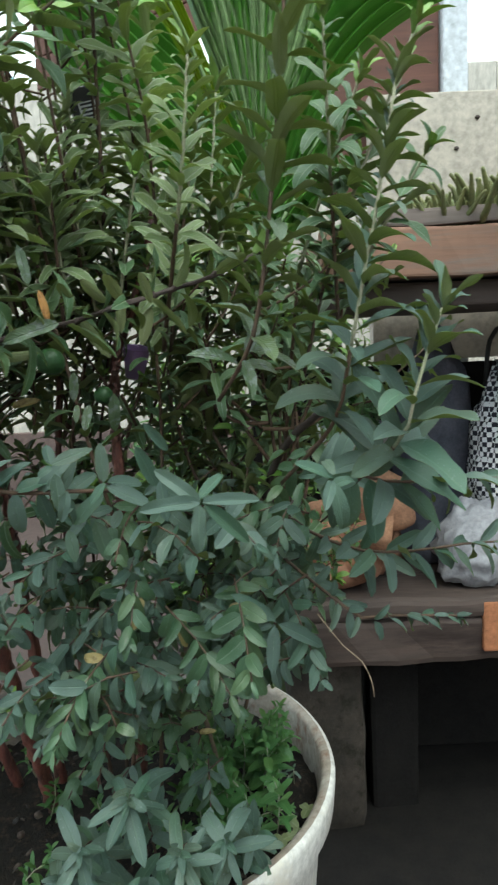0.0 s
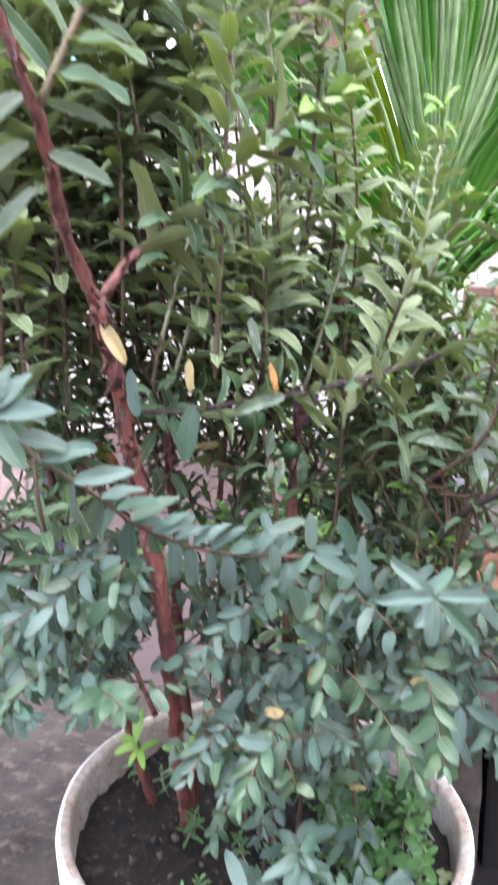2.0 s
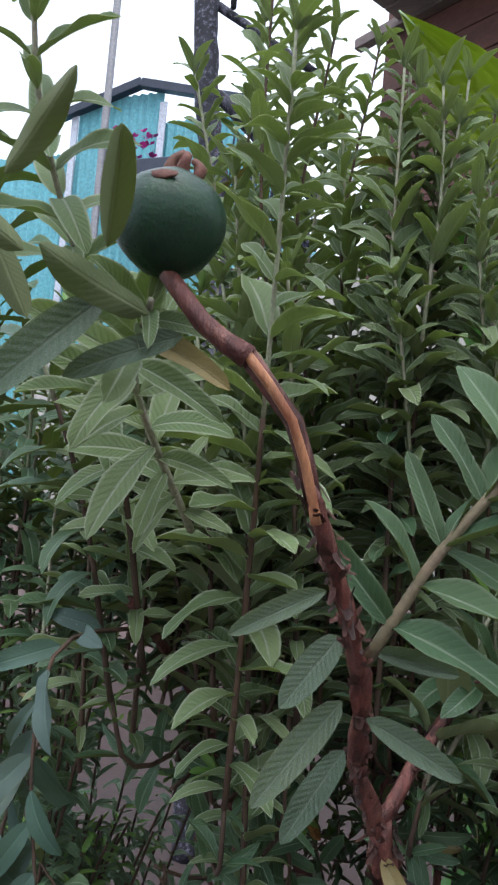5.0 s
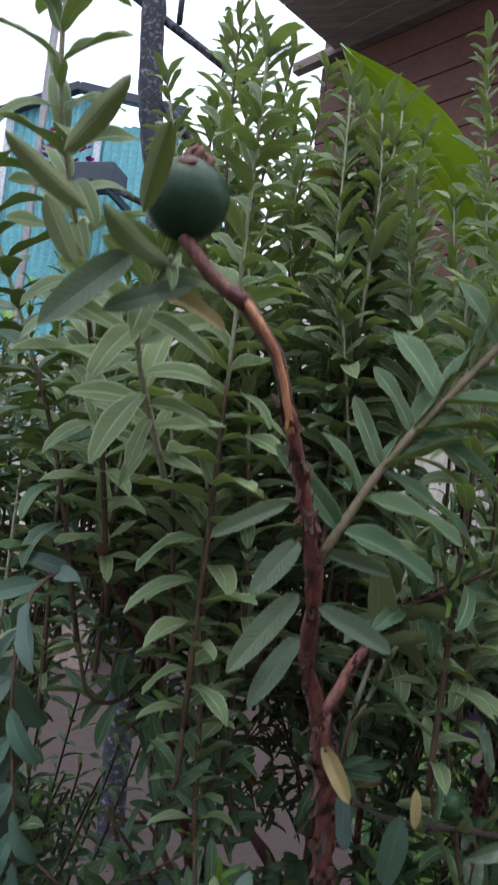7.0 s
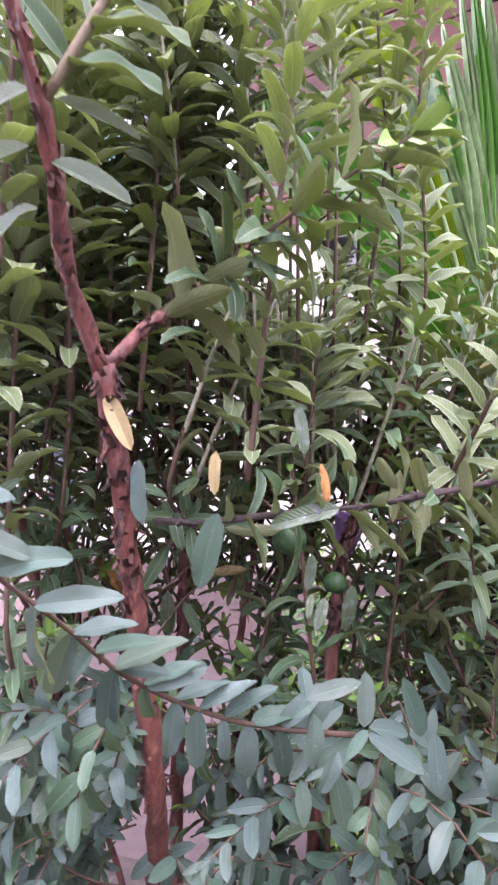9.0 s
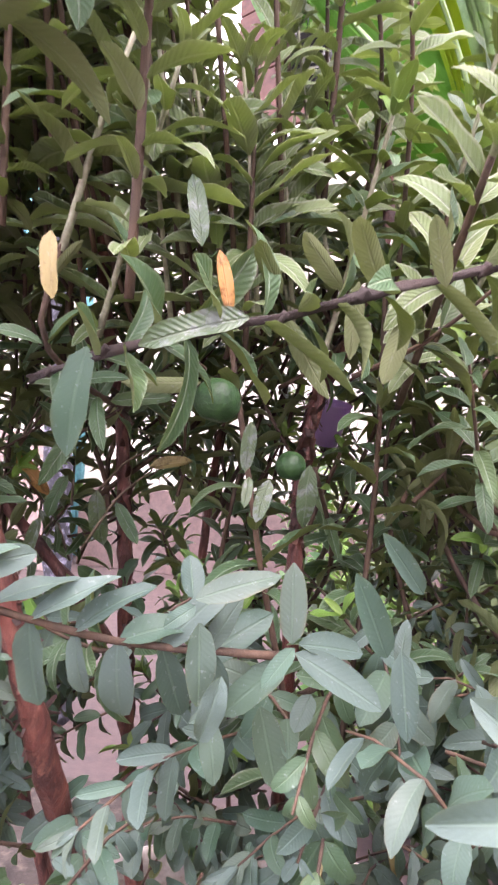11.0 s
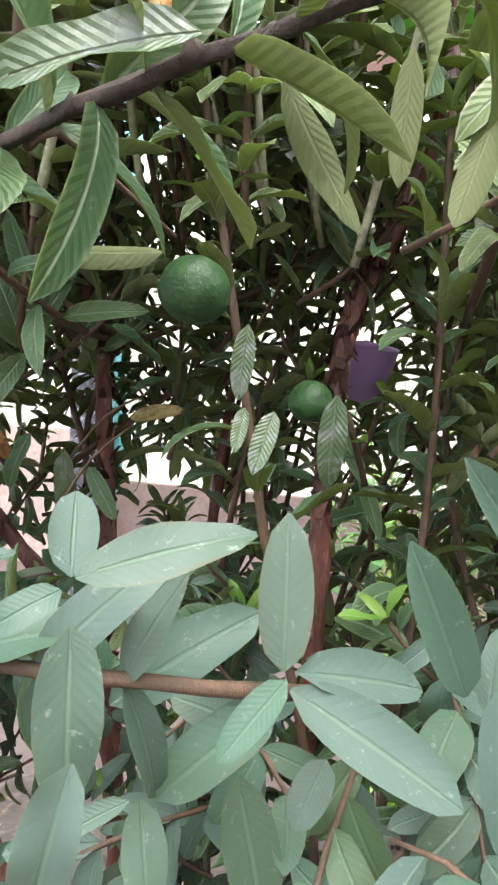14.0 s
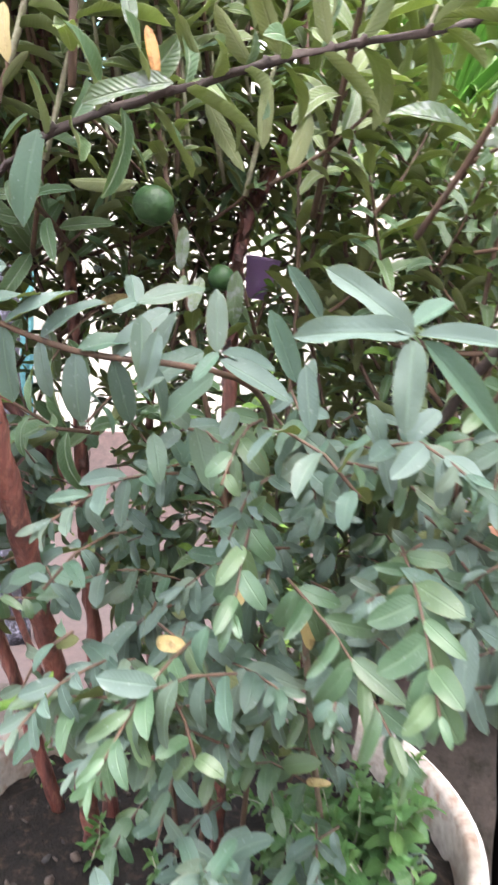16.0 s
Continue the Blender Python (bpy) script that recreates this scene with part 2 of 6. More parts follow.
DARK_WOOD = simple("dark_damp_wood", (0.065, 0.045, 0.038), (0.1, 0.07, 0.06), 8, 0.7, 60, 0.002, (0.15, 1, 1), stain=(0.03, 0.02, 0.018))
RED_WOOD = simple("red_brown_house_boards", (0.17, 0.068, 0.044), (0.11, 0.045, 0.032), 6, 0.7, 60, 0.0015, (0.1, 1, 1))
BLOCK = simple("mossy_concrete_block", (0.075, 0.06, 0.05), (0.04, 0.034, 0.028), 12, 0.9, 80, 0.004, stain=(0.022, 0.02, 0.014), spec=0.2)
TURQUOISE = simple("turquoise_metal_sheet", (0.16, 0.5, 0.55), (0.2, 0.56, 0.62), 2, 0.5, 40, 0.0006, stain=(0.12, 0.36, 0.4), spec=0.5)
TRIM = simple("dark_blue_trim", (0.03, 0.045, 0.07), (0.05, 0.06, 0.09), 6, 0.6)
BLACK_POST = simple("flaking_black_post", (0.02, 0.02, 0.026), (0.035, 0.035, 0.05), 20, 0.8, 60, 0.004, stain=(0.22, 0.215, 0.28))
NET = simple("dark_shade_net", (0.06, 0.06, 0.1), (0.12, 0.12, 0.18), 30, 0.9, 120, 0.002)
STEEL = simple("dull_grey_steel", (0.35, 0.34, 0.34), (0.28, 0.27, 0.27), 10, 0.5, 80, 0.0005, metal=0.6)
CLOTH = simple("brown_cotton_cloth", (0.42, 0.23, 0.14), (0.3, 0.15, 0.1), 10, 0.95, 200, 0.001, spec=0.1)
BRICK = simple("orange_clay_brick", (0.5, 0.2, 0.09), (0.42, 0.17, 0.08), 14, 0.85, 120, 0.002)
BLACK_PLASTIC = simple("black_plastic", (0.015, 0.015, 0.017), (0.025, 0.025, 0.027), 12, 0.4, 90, 0.0005)
LABEL = simple("white_paper_label", (0.8, 0.8, 0.8), (0.74, 0.74, 0.75), 14, 0.6, 120, 0.0002)
FLOWER = simple("magenta_petals", (0.7, 0.06, 0.38), (0.6, 0.1, 0.42), 30, 0.6)


def palm_material(name, a, b, through_tint=(0.35, 0.5, 0.04)):
    m = Mat(name, 0.4, 0.5)
    uv = m.t.nodes.new("ShaderNodeSeparateXYZ")
    m.t.links.new(m.t.nodes.new("ShaderNodeUVMap").outputs[0], uv.inputs[0])
    w = m.coords("Object")
    st = m.noise(m.coords("UV", (1.5, 60, 1)), 3.0, 4.0)
    c = m.mix(m.ramp(st, 0.3, 0.7), a, b)
    c = m.mix(m.math("MULTIPLY", m.ramp(m.noise(w, 14.0), 0.5, 0.7), 0.4), c, b)
    m.colour(c)
    nrm = m.bump(st, 0.002, 0.4)
    tr = m.t.nodes.new("ShaderNodeBsdfTranslucent")
    m.put(tr.inputs[0], m.mix(0.5, c, through_tint))
    mx = m.t.nodes.new("ShaderNodeMixShader")
    mx.inputs[0].default_value = 0.4
    m.t.links.new(m.b.outputs[0], mx.inputs[1])
    m.t.links.new(tr.outputs[0], mx.inputs[2])
    m.t.links.new(mx.outputs[0], m.t.nodes["Material Output"].inputs[0])
    return m.m


PALM = palm_material("palm_leaf_green", (0.09, 0.26, 0.04), (0.16, 0.38, 0.07))
# Yellow-green blade, its colour raised to stand in for light from behind.
PALM_BACKLIT = palm_material("palm_leaf_backlit_tint", (0.3, 0.42, 0.025), (0.42, 0.52, 0.05), (0.55, 0.68, 0.05))
PURPLE = palm_material("thin_violet_plastic", (0.72, 0.52, 0.82), (0.64, 0.46, 0.76), (0.75, 0.55, 0.85))
PALM_RIB = simple("pale_green_palm_rib", (0.24, 0.36, 0.16), (0.3, 0.42, 0.2), 20, 0.5)

# ---- mesh helpers ----


def mesh_of(name, bm, mats):
    me = bpy.data.meshes.new(name)
    bm.to_mesh(me)
    bm.free()
    for m in mats if isinstance(mats, (list, tuple)) else [mats]:
        me.materials.append(m)
    return me


def part(name, bm, material, parent=None, label="", smooth=True):
    """Links a bmesh as one mesh object, under a thing where one is given."""
    me = mesh_of(name, bm, material)
    if smooth:
        me.shade_smooth()
    ob = new(name, me)
    if parent:
        ob.parent = parent
    return tagged(ob, label)


def box_bm(x0, x1, y0, y1, z0, z1, bevel=0.004, wobble=0.0):
    bm = bmesh.new()
    bmesh.ops.create_cube(bm, size=1.0)
    for v in bm.verts:
        v.co = ((x0 + x1) / 2 + v.co.x * (x1 - x0), (y0 + y1) / 2 + v.co.y * (y1 - y0), (z0 + z1) / 2 + v.co.z * (z1 - z0))
    if bevel:
        bmesh.ops.bevel(bm, geom=bm.edges[:], offset=bevel, segments=2, affect="EDGES", profile=0.6)
    if wobble:
        for v in bm.verts:
            v.co += noise.noise_vector(v.co * 14) * wobble
    return bm


def grained_box(x0, x1, y0, y1, z0, z1, bevel=0.004, wobble=0.004, cuts=10):
    """A board with slightly uneven edges along its length."""
    bm = box_bm(x0, x1, y0, y1, z0, z1, bevel)
    for i in range(1, cuts):
        bmesh.ops.bisect_plane(bm, geom=bm.verts[:] + bm.edges[:] + bm.faces[:], plane_co=(x0 + (x1 - x0) * i / cuts, 0, 0), plane_no=(1, 0, 0))
    for v in bm.verts:
        v.co += noise.noise_vector(v.co * 9 + Vector((z0 * 7, 0, 0))) * wobble
    return bm


def smooth_line(points, step=0.02):
    """A Catmull-Rom line through points, at even steps."""
    p = [Vector(q) for q in points]
    p = [p[0] * 2 - p[1]] + p + [p[-1] * 2 - p[-2]]
    out = []
    for i in range(1, len(p) - 2):
        n = max(2, int((p[i + 1] - p[i]).length / step))
        for k in range(n):
            t = k / n
            out.append(0.5 * ((2 * p[i]) + (p[i + 1] - p[i - 1]) * t + (2 * p[i - 1] - 5 * p[i] + 4 * p[i + 1] - p[i + 2]) * t * t + (3 * p[i] - p[i - 1] - 3 * p[i + 1] + p[i + 2]) * t ** 3))
    out.append(p[-2])
    return out


def tube(bm, line, r0, r1, sides=6, rough=0.0, mat=0, taper=1.0):
    """A tapered limb along a line of points, closed at both ends."""
    rings = []
    side = Vector((1, 0.2, 0.1))
    n = len(line)
    for i, p in enumerate(line):
        d = (line[min(i + 1, n - 1)] - line[max(i - 1, 0)]).normalized()
        side = (side - d * side.dot(d)).normalized()
        up = d.cross(side)
        r = r0 + (r1 - r0) * (i / max(1, n - 1)) ** taper
        ring = []
        for k in range(sides):
            a = 2 * math.pi * k / sides
            o = side * math.cos(a) + up * math.sin(a)
            f = 1 + (rough * noise.noise((p + o * 0.02) * 55) if rough else 0)
            ring.append(bm.verts.new(p + o * r * f))
        rings.append(ring)
    for a, b in zip(rings, rings[1:]):
        for k in range(sides):
            f = bm.faces.new((a[k], a[(k + 1) % sides], b[(k + 1) % sides], b[k]))
            f.material_index, f.smooth = mat, True
    for ring in (rings[0][::-1], rings[-1]):
        bm.faces.new(ring).material_index = mat
    return bm


# ---- leaves ----


def blade(nu, nv, width, curl, fold, wave, twist, tip=0.5, serial=0):
    """One leaf blade as arrays: points, quads, UVs and whether a face is of the upper skin. It grows along +y, 1 long, and faces +z."""
    s = np.linspace(0, 1, nu + 1)
    v = np.linspace(-1, 1, nv + 1)
    S, V = np.meshgrid(s, v, indexing="ij")
    half = width / 2 * np.power(np.clip(4 * S * (1 - S), 0, 1), tip) * (1 - 0.15 * (S - 0.45))
    half = np.maximum(half, 0.012)
    ang = curl * S
    along = np.where(abs(curl) > 1e-4, np.sin(ang) / (curl if abs(curl) > 1e-4 else 1), S)
    drop = np.where(abs(curl) > 1e-4, -(1 - np.cos(ang)) / (curl if abs(curl) > 1e-4 else 1), 0)
    X = V * half * math.cos(fold)
    lift = np.abs(V) * half * math.sin(fold) + wave * np.sin(S * 9 + serial) * V * half * 2
    Z = drop + lift * np.cos(ang)
    Y = along + lift * np.sin(ang)
    a = twist * S
    X, Z = X * np.cos(a) - Z * np.sin(a) * 0, Z + X * np.sin(a)
    top = np.stack([X, Y, Z], -1).reshape(-1, 3)
    low = top.copy()
    inner = ((np.abs(V) < 0.99) & (S > 0.01) & (S < 0.99)).reshape(-1)
    low[:, 2] -= np.where(inner, 0.012, 0.003)
    w = nv + 1
    q = np.array([(i * w + j, i * w + j + 1, (i + 1) * w + j + 1, (i + 1) * w + j) for i in range(nu) for j in range(nv)])
    uv = np.stack([S, (V + 1) / 2], -1).reshape(-1, 2)
    pts = np.concatenate([top, low])
    quads = np.concatenate([q, q[:, [0, 3, 2, 1]] + len(top)])
    return pts, quads, np.concatenate([uv, uv]), np.concatenate([np.ones(len(q), bool), np.zeros(len(q), bool)])


def blade_set(nu, nv):
    rng = random.Random(5)
    out = []
    for k in range(10):
        out.append(blade(nu, nv, rng.uniform(0.27, 0.35), (0.3, 0.15, 0.5, 0.8, 1.0, 1.2, 1.5, 0.4, 0.7, 0.9)[k], rng.uniform(0.15, 0.62), rng.uniform(0.02, 0.13), rng.uniform(-0.45, 0.45), serial=k))
    return out


FINE, COARSE = blade_set(12, 6), blade_set(8, 2)


def arrays_to_mesh(name, pts, quads, uvs, mats, slots):
    me = bpy.data.meshes.new(name)
    me.vertices.add(len(pts))
    me.vertices.foreach_set("co", np.asarray(pts, np.float32).ravel())
    me.loops.add(quads.size)
    me.loops.foreach_set("vertex_index", quads.ravel().astype(np.int32))
    me.polygons.add(len(quads))
    me.polygons.foreach_set("loop_start", np.arange(0, quads.size, 4, dtype=np.int32))
    me.polygons.foreach_set("material_index", slots.astype(np.int32))
    layer = me.uv_layers.new(name="UVMap")
    layer.data.foreach_set("uv", np.asarray(uvs, np.float32)[quads.ravel()].ravel())
    for m in mats:
        me.materials.append(m)
    me.update(calc_edges=True)
    me.validate()
    me.shade_smooth()
    return me


BLADE_MESH = {}


def blade_mesh(k, tone):
    """One shared fine leaf mesh for each shape and tone."""
    if (k, tone) not in BLADE_MESH:
        pts, quads, uvs, top = FINE[k]
        BLADE_MESH[k, tone] = arrays_to_mesh("leaf", pts, quads, uvs, [LEAF[tone[0]], LEAF[tone[1]]], np.where(top, 0, 1))
    return BLADE_MESH[k, tone]


def foliage_mesh(name, leaves):
    """Many leaves, (matrix, shape, tone), joined into one mesh."""
    P, Q, U, M = [], [], [], []
    base = 0
    for k, (pts, quads, uvs, top) in enumerate(COARSE):
        mine = [l for l in leaves if l[1] == k]
        if not mine:
            continue
        mats = np.array([np.array(l[0]) for l in mine])
        hom = np.concatenate([pts, np.ones((len(pts), 1))], 1)
        w = np.einsum("nij,pj->npi", mats, hom)[:, :, :3]
        n = len(mine)
        P.append(w.reshape(-1, 3))
        Q.append((quads[None] + (np.arange(n) * len(pts))[:, None, None] + base).reshape(-1, 4))
        U.append(np.tile(uvs, (n, 1)))
        tone = np.array([l[2] for l in mine])
        M.append(np.where(top[None], tone[:, :1], tone[:, 1:]).reshape(-1))
        base += n * len(pts)
    return arrays_to_mesh(name, np.concatenate(P), np.concatenate(Q), np.concatenate(U), LEAF, np.concatenate(M))


def leaf_pose(at, way, facing, size, width=1.0):
    """The matrix of a leaf that grows from at along way, its upper skin towards facing."""
    y = way.normalized()
    z = facing - y * facing.dot(y)
    z = z.normalized() if z.length > 1e-4 else y.orthogonal().normalized()
    x = y.cross(z)
    m = Matrix((x * width, y, z)).transposed().to_4x4()
    return Matrix.Translation(at) @ m @ Matrix.Scale(size, 4)


# thin places in the crown, through which the yard and the palm show: two ends, a radius, and how many leaves stay
GAPS = [(Vector(a), Vector(b), r, k) for a, b, r, k in (
    ((-0.235, 0.7, 1.19), (-0.28, 1.2, 1.315), 0.05, 0.12),
    ((-0.335, 0.6, 1.6), (-0.36, 1.05, 1.87), 0.05, 0.05),
    ((-0.33, 0.6, 1.69), (-0.35, 1.05, 1.97), 0.065, 0.05),
    ((-0.49, 0.55, 0.97), (-0.62, 0.8, 0.87), 0.06, 0.12),
    ((-0.62, 0.8, 0.87), (-0.76, 1.05, 0.78), 0.07, 0.12),
    ((-0.47, 0.5, 1.37), (-0.8, 1.0, 1.55), 0.055, 0.12),
    ((-0.148, 0.66, 0.925), (-0.17, 0.835, 0.92), 0.042, 0.1),
    ((-0.22, 0.7, 0.885), (-0.36, 0.9, 0.89), 0.035, 0.15),
    ((-0.165, 0.88, 0.93), (-0.17, 1.0, 0.935), 0.035, 0.1),
)]


def in_gap(p):
    """How many leaves stay at a place: all outside the thin places."""
    for a, b, r, k in GAPS:
        d = b - a
        f = max(0.0, min(1.0, (p - a).dot(d) / d.length_squared))
        if (a + d * f - p).length < r:
            return k
    return 1.0


class Plant:
    """A woody plant: an Empty, its limbs as meshes, and its leaves."""

    def __init__(self, name, base, label, category, seed, group=""):
        self.ob = tagged(new(name), label, category, group)
        self.ob.location = base
        self.inv = Matrix.Translation(-Vector(base))
        self.rng = random.Random(seed)
        self.leaves = []
        self.twigs = bmesh.new()
        self.stems = bmesh.new()

    def limb(self, points, r0, r1, mat=None, name="branch", label="", sides=8, rough=0.3):
        line = [self.inv @ p for p in smooth_line(points, 0.015)]
        part(name, tube(bmesh.new(), line, r0, r1, sides, rough), mat or BARK, self.ob, label)

    def leaf(self, at, way, facing, size, tone=GREEN, shape=None, width=1.0):
        k = self.rng.randrange(10) if shape is None else shape
        if shape == 1:
            k = (1, 0, 7, 1, 2)[int(abs(at[0] * 3571 + at[2] * 1237)) % 5]
        self.leaves.append((self.inv @ leaf_pose(Vector(at), Vector(way), Vector(facing), size, width), k, tone))

    def shoot(self, points, size=0.055, gap=0.022, r0=0.003, r1=0.0012, start=0.1, spread=55, up=0.0, droop=0.0, tone=GREEN, tip=True, limb=True, turn=None, bare=0.06, dark=False, out=0.0, width=1.0, front=0.0, free=False):
        """A leafy shoot along points: leaves in crossed pairs, larger in the middle, a tuft at the end. up: how far the leaves turn their faces to the sky; droop: how far they hang."""
        rng = random.Random(round(sum(c * w for q in points for c, w in zip(q, (7919, 104729, 1299709)))))
        line = smooth_line(points, 0.012)
        if not free:
            inside = [i for i, p in enumerate(line) if in_gap(p) < 1]
            cut = inside[0] + 1 if inside else len(line)
            if cut < 6:
                return
            line = line[:cut]
        lengths = [0.0]
        for a, b in zip(line, line[1:]):
            lengths.append(lengths[-1] + (b - a).length)
        total = lengths[-1]
        if limb:
            own = [self.inv @ p for p in line[::2] + [line[-1]]]
            half = len(own) // 2
            if dark or total < 0.25:
                tube(self.stems if dark else self.twigs, own, r0, r1, 5, 0.15)
            else:
                tube(self.stems, own[:half + 1], r0, (r0 + r1) / 2, 5, 0.15)
                tube(self.twigs, own[half:], (r0 + r1) / 2, r1, 5, 0.15)
        d0 = rng.uniform(0, 6.28) if turn is None else turn
        pos = total * start
        i = k = 0
        side = Vector((0.3, 1, 0.2))
        while pos < total:
            while i < len(line) - 2 and lengths[i + 1] < pos:
                i += 1
            p = line[i].lerp(line[i + 1], (pos - lengths[i]) / max(1e-5, lengths[i + 1] - lengths[i]))
            d = (line[i + 1] - line[i]).normalized()
            side = (side - d * side.dot(d)).normalized()
            f = pos / total
            s = size * (0.75 + 0.35 * math.sin(math.pi * min(1, f * 1.05))) * rng.uniform(0.8, 1.18)
            if f > 0.85:
                s *= 1 - (f - 0.85) * 2.6
            for half in (0, math.pi):
                if rng.random() < bare:
                    continue
                a = d0 + k * math.pi / 2 + half + rng.uniform(-0.35, 0.35)
                o = side * math.cos(a) + d.cross(side) * math.sin(a)
                ang = radians(spread * (1.05 - 0.45 * f) + rng.uniform(-14, 14))
                way = o * math.sin(ang) + d * math.cos(ang)
                way += Vector((0, 0, -droop * rng.uniform(0.6, 1.3))) + Vector((0, -out, 0))
                face = d * (1 - up) + Vector((rng.uniform(-0.2, 0.2), rng.uniform(-0.3, 0.1), 1)) * up + Vector((0, -front, 0))
                t = tone
                if rng.random() < 0.0015:
                    t = YELLOW
                elif f > 0.9 and tone == GREEN and rng.random() < (0.5 if up < 0.5 else 0.08):
                    t = YOUNG
                if free or rng.random() < in_gap(p + way.normalized() * s * 0.6):
                    self.leaf(p + o * r1, way, face, s, t, rng.randrange(10), width * rng.uniform(0.88, 1.12))
            pos += gap * rng.uniform(0.8, 1.25) * (1.0 if f < 0.85 else 0.6)
            k += 1
        if tip:
            d = (line[-1] - line[-2]).normalized()
            side = (side - d * side.dot(d)).normalized()
            for j in range(4):
                a = d0 + j * 1.6
                o = side * math.cos(a) + d.cross(side) * math.sin(a)
                self.leaf(line[-1], d * 1.2 + o * 0.55 + Vector((0, 0, -droop * 0.5)), d * (1 - up) + Vector((0, -0.2 - front, 1)) * up - o * 0.2, size * rng.uniform(0.45, 0.75), YOUNG if tone == GREEN and rng.random() < (0.6 if up < 0.5 else 0.12) else tone)

    def star(self, at, facing, size, n=6, tone=PALE, turn=0.0, flat=0.25, young=0):
        """A rosette of leaves at a shoot's end, that faces one way."""
        z = Vector(facing).normalized()
        x = z.orthogonal().normalized()
        y = z.cross(x)
        for j in range(n):
            a = turn + 2 * math.pi * j / n + self.rng.uniform(-0.45, 0.45)
            o = x * math.cos(a) + y * math.sin(a)
            s = size * self.rng.uniform(0.62, 1.12) * (1 if j >= young else 0.6)
            self.leaf(Vector(at) - z * 0.004 * j, o + z * flat * self.rng.uniform(-0.5, 2.2) + Vector((0, 0, -0.15)), z - o * 0.15, s, YOUNG if j < young else tone)

    def close(self, near, most=300):
        """Builds the leaves: those for which near() is true as parts of their own, the others joined."""
        base = self.inv.inverted()
        mine, rest = [], []
        ranked = sorted(self.leaves, key=lambda l: near(base @ l[0].translation))
        for l in ranked:
            (mine if len(mine) < most and near(base @ l[0].translation) < 9 else rest).append(l)
        for m, k, tone in mine:
            ob = new("leaf", blade_mesh(k, tone))
            ob.parent = self.ob
            ob.matrix_basis = m
            if tone in (YELLOW, ORANGE):
                tagged(ob, "yellowing blotched leaf" if tone == YELLOW else "dry orange leaf")
        if rest:
            tagged(new("foliage", foliage_mesh("foliage", rest)), kind="stuff").parent = self.ob
        if len(self.twigs.verts):
            tagged(part("twig_mass", self.twigs, SHOOT, self.ob), kind="stuff")
        if len(self.stems.verts):
            tagged(part("stem_mass", self.stems, TWIG_BROWN, self.ob), kind="stuff")
        return self.ob

# ---- setting ----
bm = bmesh.new()
bmesh.ops.create_grid(bm, x_segments=60, y_segments=60, size=30)
for v in bm.verts:
    v.co = (v.co.x, v.co.y + 8, GROUND + 0.006 * noise.noise(v.co * 0.9))
tagged(part("ground", bm, CONCRETE), "worn pinkish brown concrete yard floor", "ground", kind="structure")


def board_wall(name, x0, x1, y, z0, z1, n, mat, label, thick=0.04, gap=0.004):
    """A wall of upright boards, each a piece of its own, on a plain core."""
    core = tagged(part(name, box_bm(x0, x1, y, y + thick, z0, z1, 0.0), mat, smooth=False), label, "wall", kind="structure")
    w = (x1 - x0) / n
    me = mesh_of("board", box_bm(gap / 2, w - gap / 2, -0.018, -0.001, 0, z1 - z0 - 0.01, 0.003), mat)
    for i in range(n):
        ob = new("board", me)
        ob.parent = core
        ob.location = (x0 + i * w, y, z0)
    return core


board_wall("wall_far", -2.2, 2.6, 4.6, GROUND, 2.7, 26, WHITE_WALL, "whitewashed wooden board wall across the yard")

tagged(part("wall_plinth", box_bm(-2.2, 2.6, 4.52, 4.58, GROUND, 0.44, 0.006), PLINTH, smooth=False), "pinkish rendered plinth along the foot of the board wall", "plinth", kind="structure")
b = bmesh.new()
bmesh.ops.create_grid(b, x_segments=40, y_segments=40, size=0.5)
for v in b.verts:
    x, y = v.co.x, v.co.y
    r = (x * x + y * y) ** 0.5 * 2 + 0.25 * noise.noise(Vector((x * 5, y * 5, 3)))
    v.co = (-0.78 + x * 0.85, 1.4 + y * 1.3, GROUND + 0.008 + 0.03 * max(-0.5, 1 - r) + 0.008 * noise.noise(Vector((x * 14, y * 20, 0))))
tagged(part("earth_patch", b, EARTH), "grey brown earth with litter beside the tub", "soil", kind="structure")
tagged(part("wall_low", box_bm(-3.6, -2.21, 4.3, 4.42, GROUND, 1.98, 0.008), WHITE_WALL, smooth=False), "low cream rendered yard wall", "wall", kind="structure")
tagged(part("wall_plinth_low", box_bm(-3.6, -2.205, 4.24, 4.296, GROUND, 0.78, 0.008), PALE_PINK, smooth=False), "pinkish rendered foot of the yard wall", "plinth", kind="structure")
# Two walls out of view, added to close the yard and limit low skylight.
tagged(part("wall_south", box_bm(-4.0, 4.0, -6.1, -6.0, GROUND, 2.6, 0.0), CREAM, smooth=False), "unseen cream wall added to close the yard behind the camera", "wall", kind="structure")
tagged(part("wall_east", box_bm(3.9, 4.0, -6.0, 4.5, GROUND, 2.6, 0.0), CREAM, smooth=False), "unseen cream wall added to close the yard's right side", "wall", kind="structure")

# the wooden house beside the bench
house = tagged(new("wooden_house"), "timber house corner with cream panels and red-brown boards", "house")
house.location = (0.9, 1.9, GROUND)


def under(parent, name, bm, mat, label="", smooth=False):
    for v in bm.verts:
        v.co -= parent.location
    return part(name, bm, mat, parent, label, smooth)


under(house, "wall_panel", box_bm(0.30, 2.2, 1.62, 1.66, 0.9, 1.505, 0.003), CREAM, "cream plywood panel with rusty nails")
under(house, "post", box_bm(0.485, 0.545, 1.67, 1.73, GROUND, 2.2, 0.006), COLUMN, "pale blue white painted post")
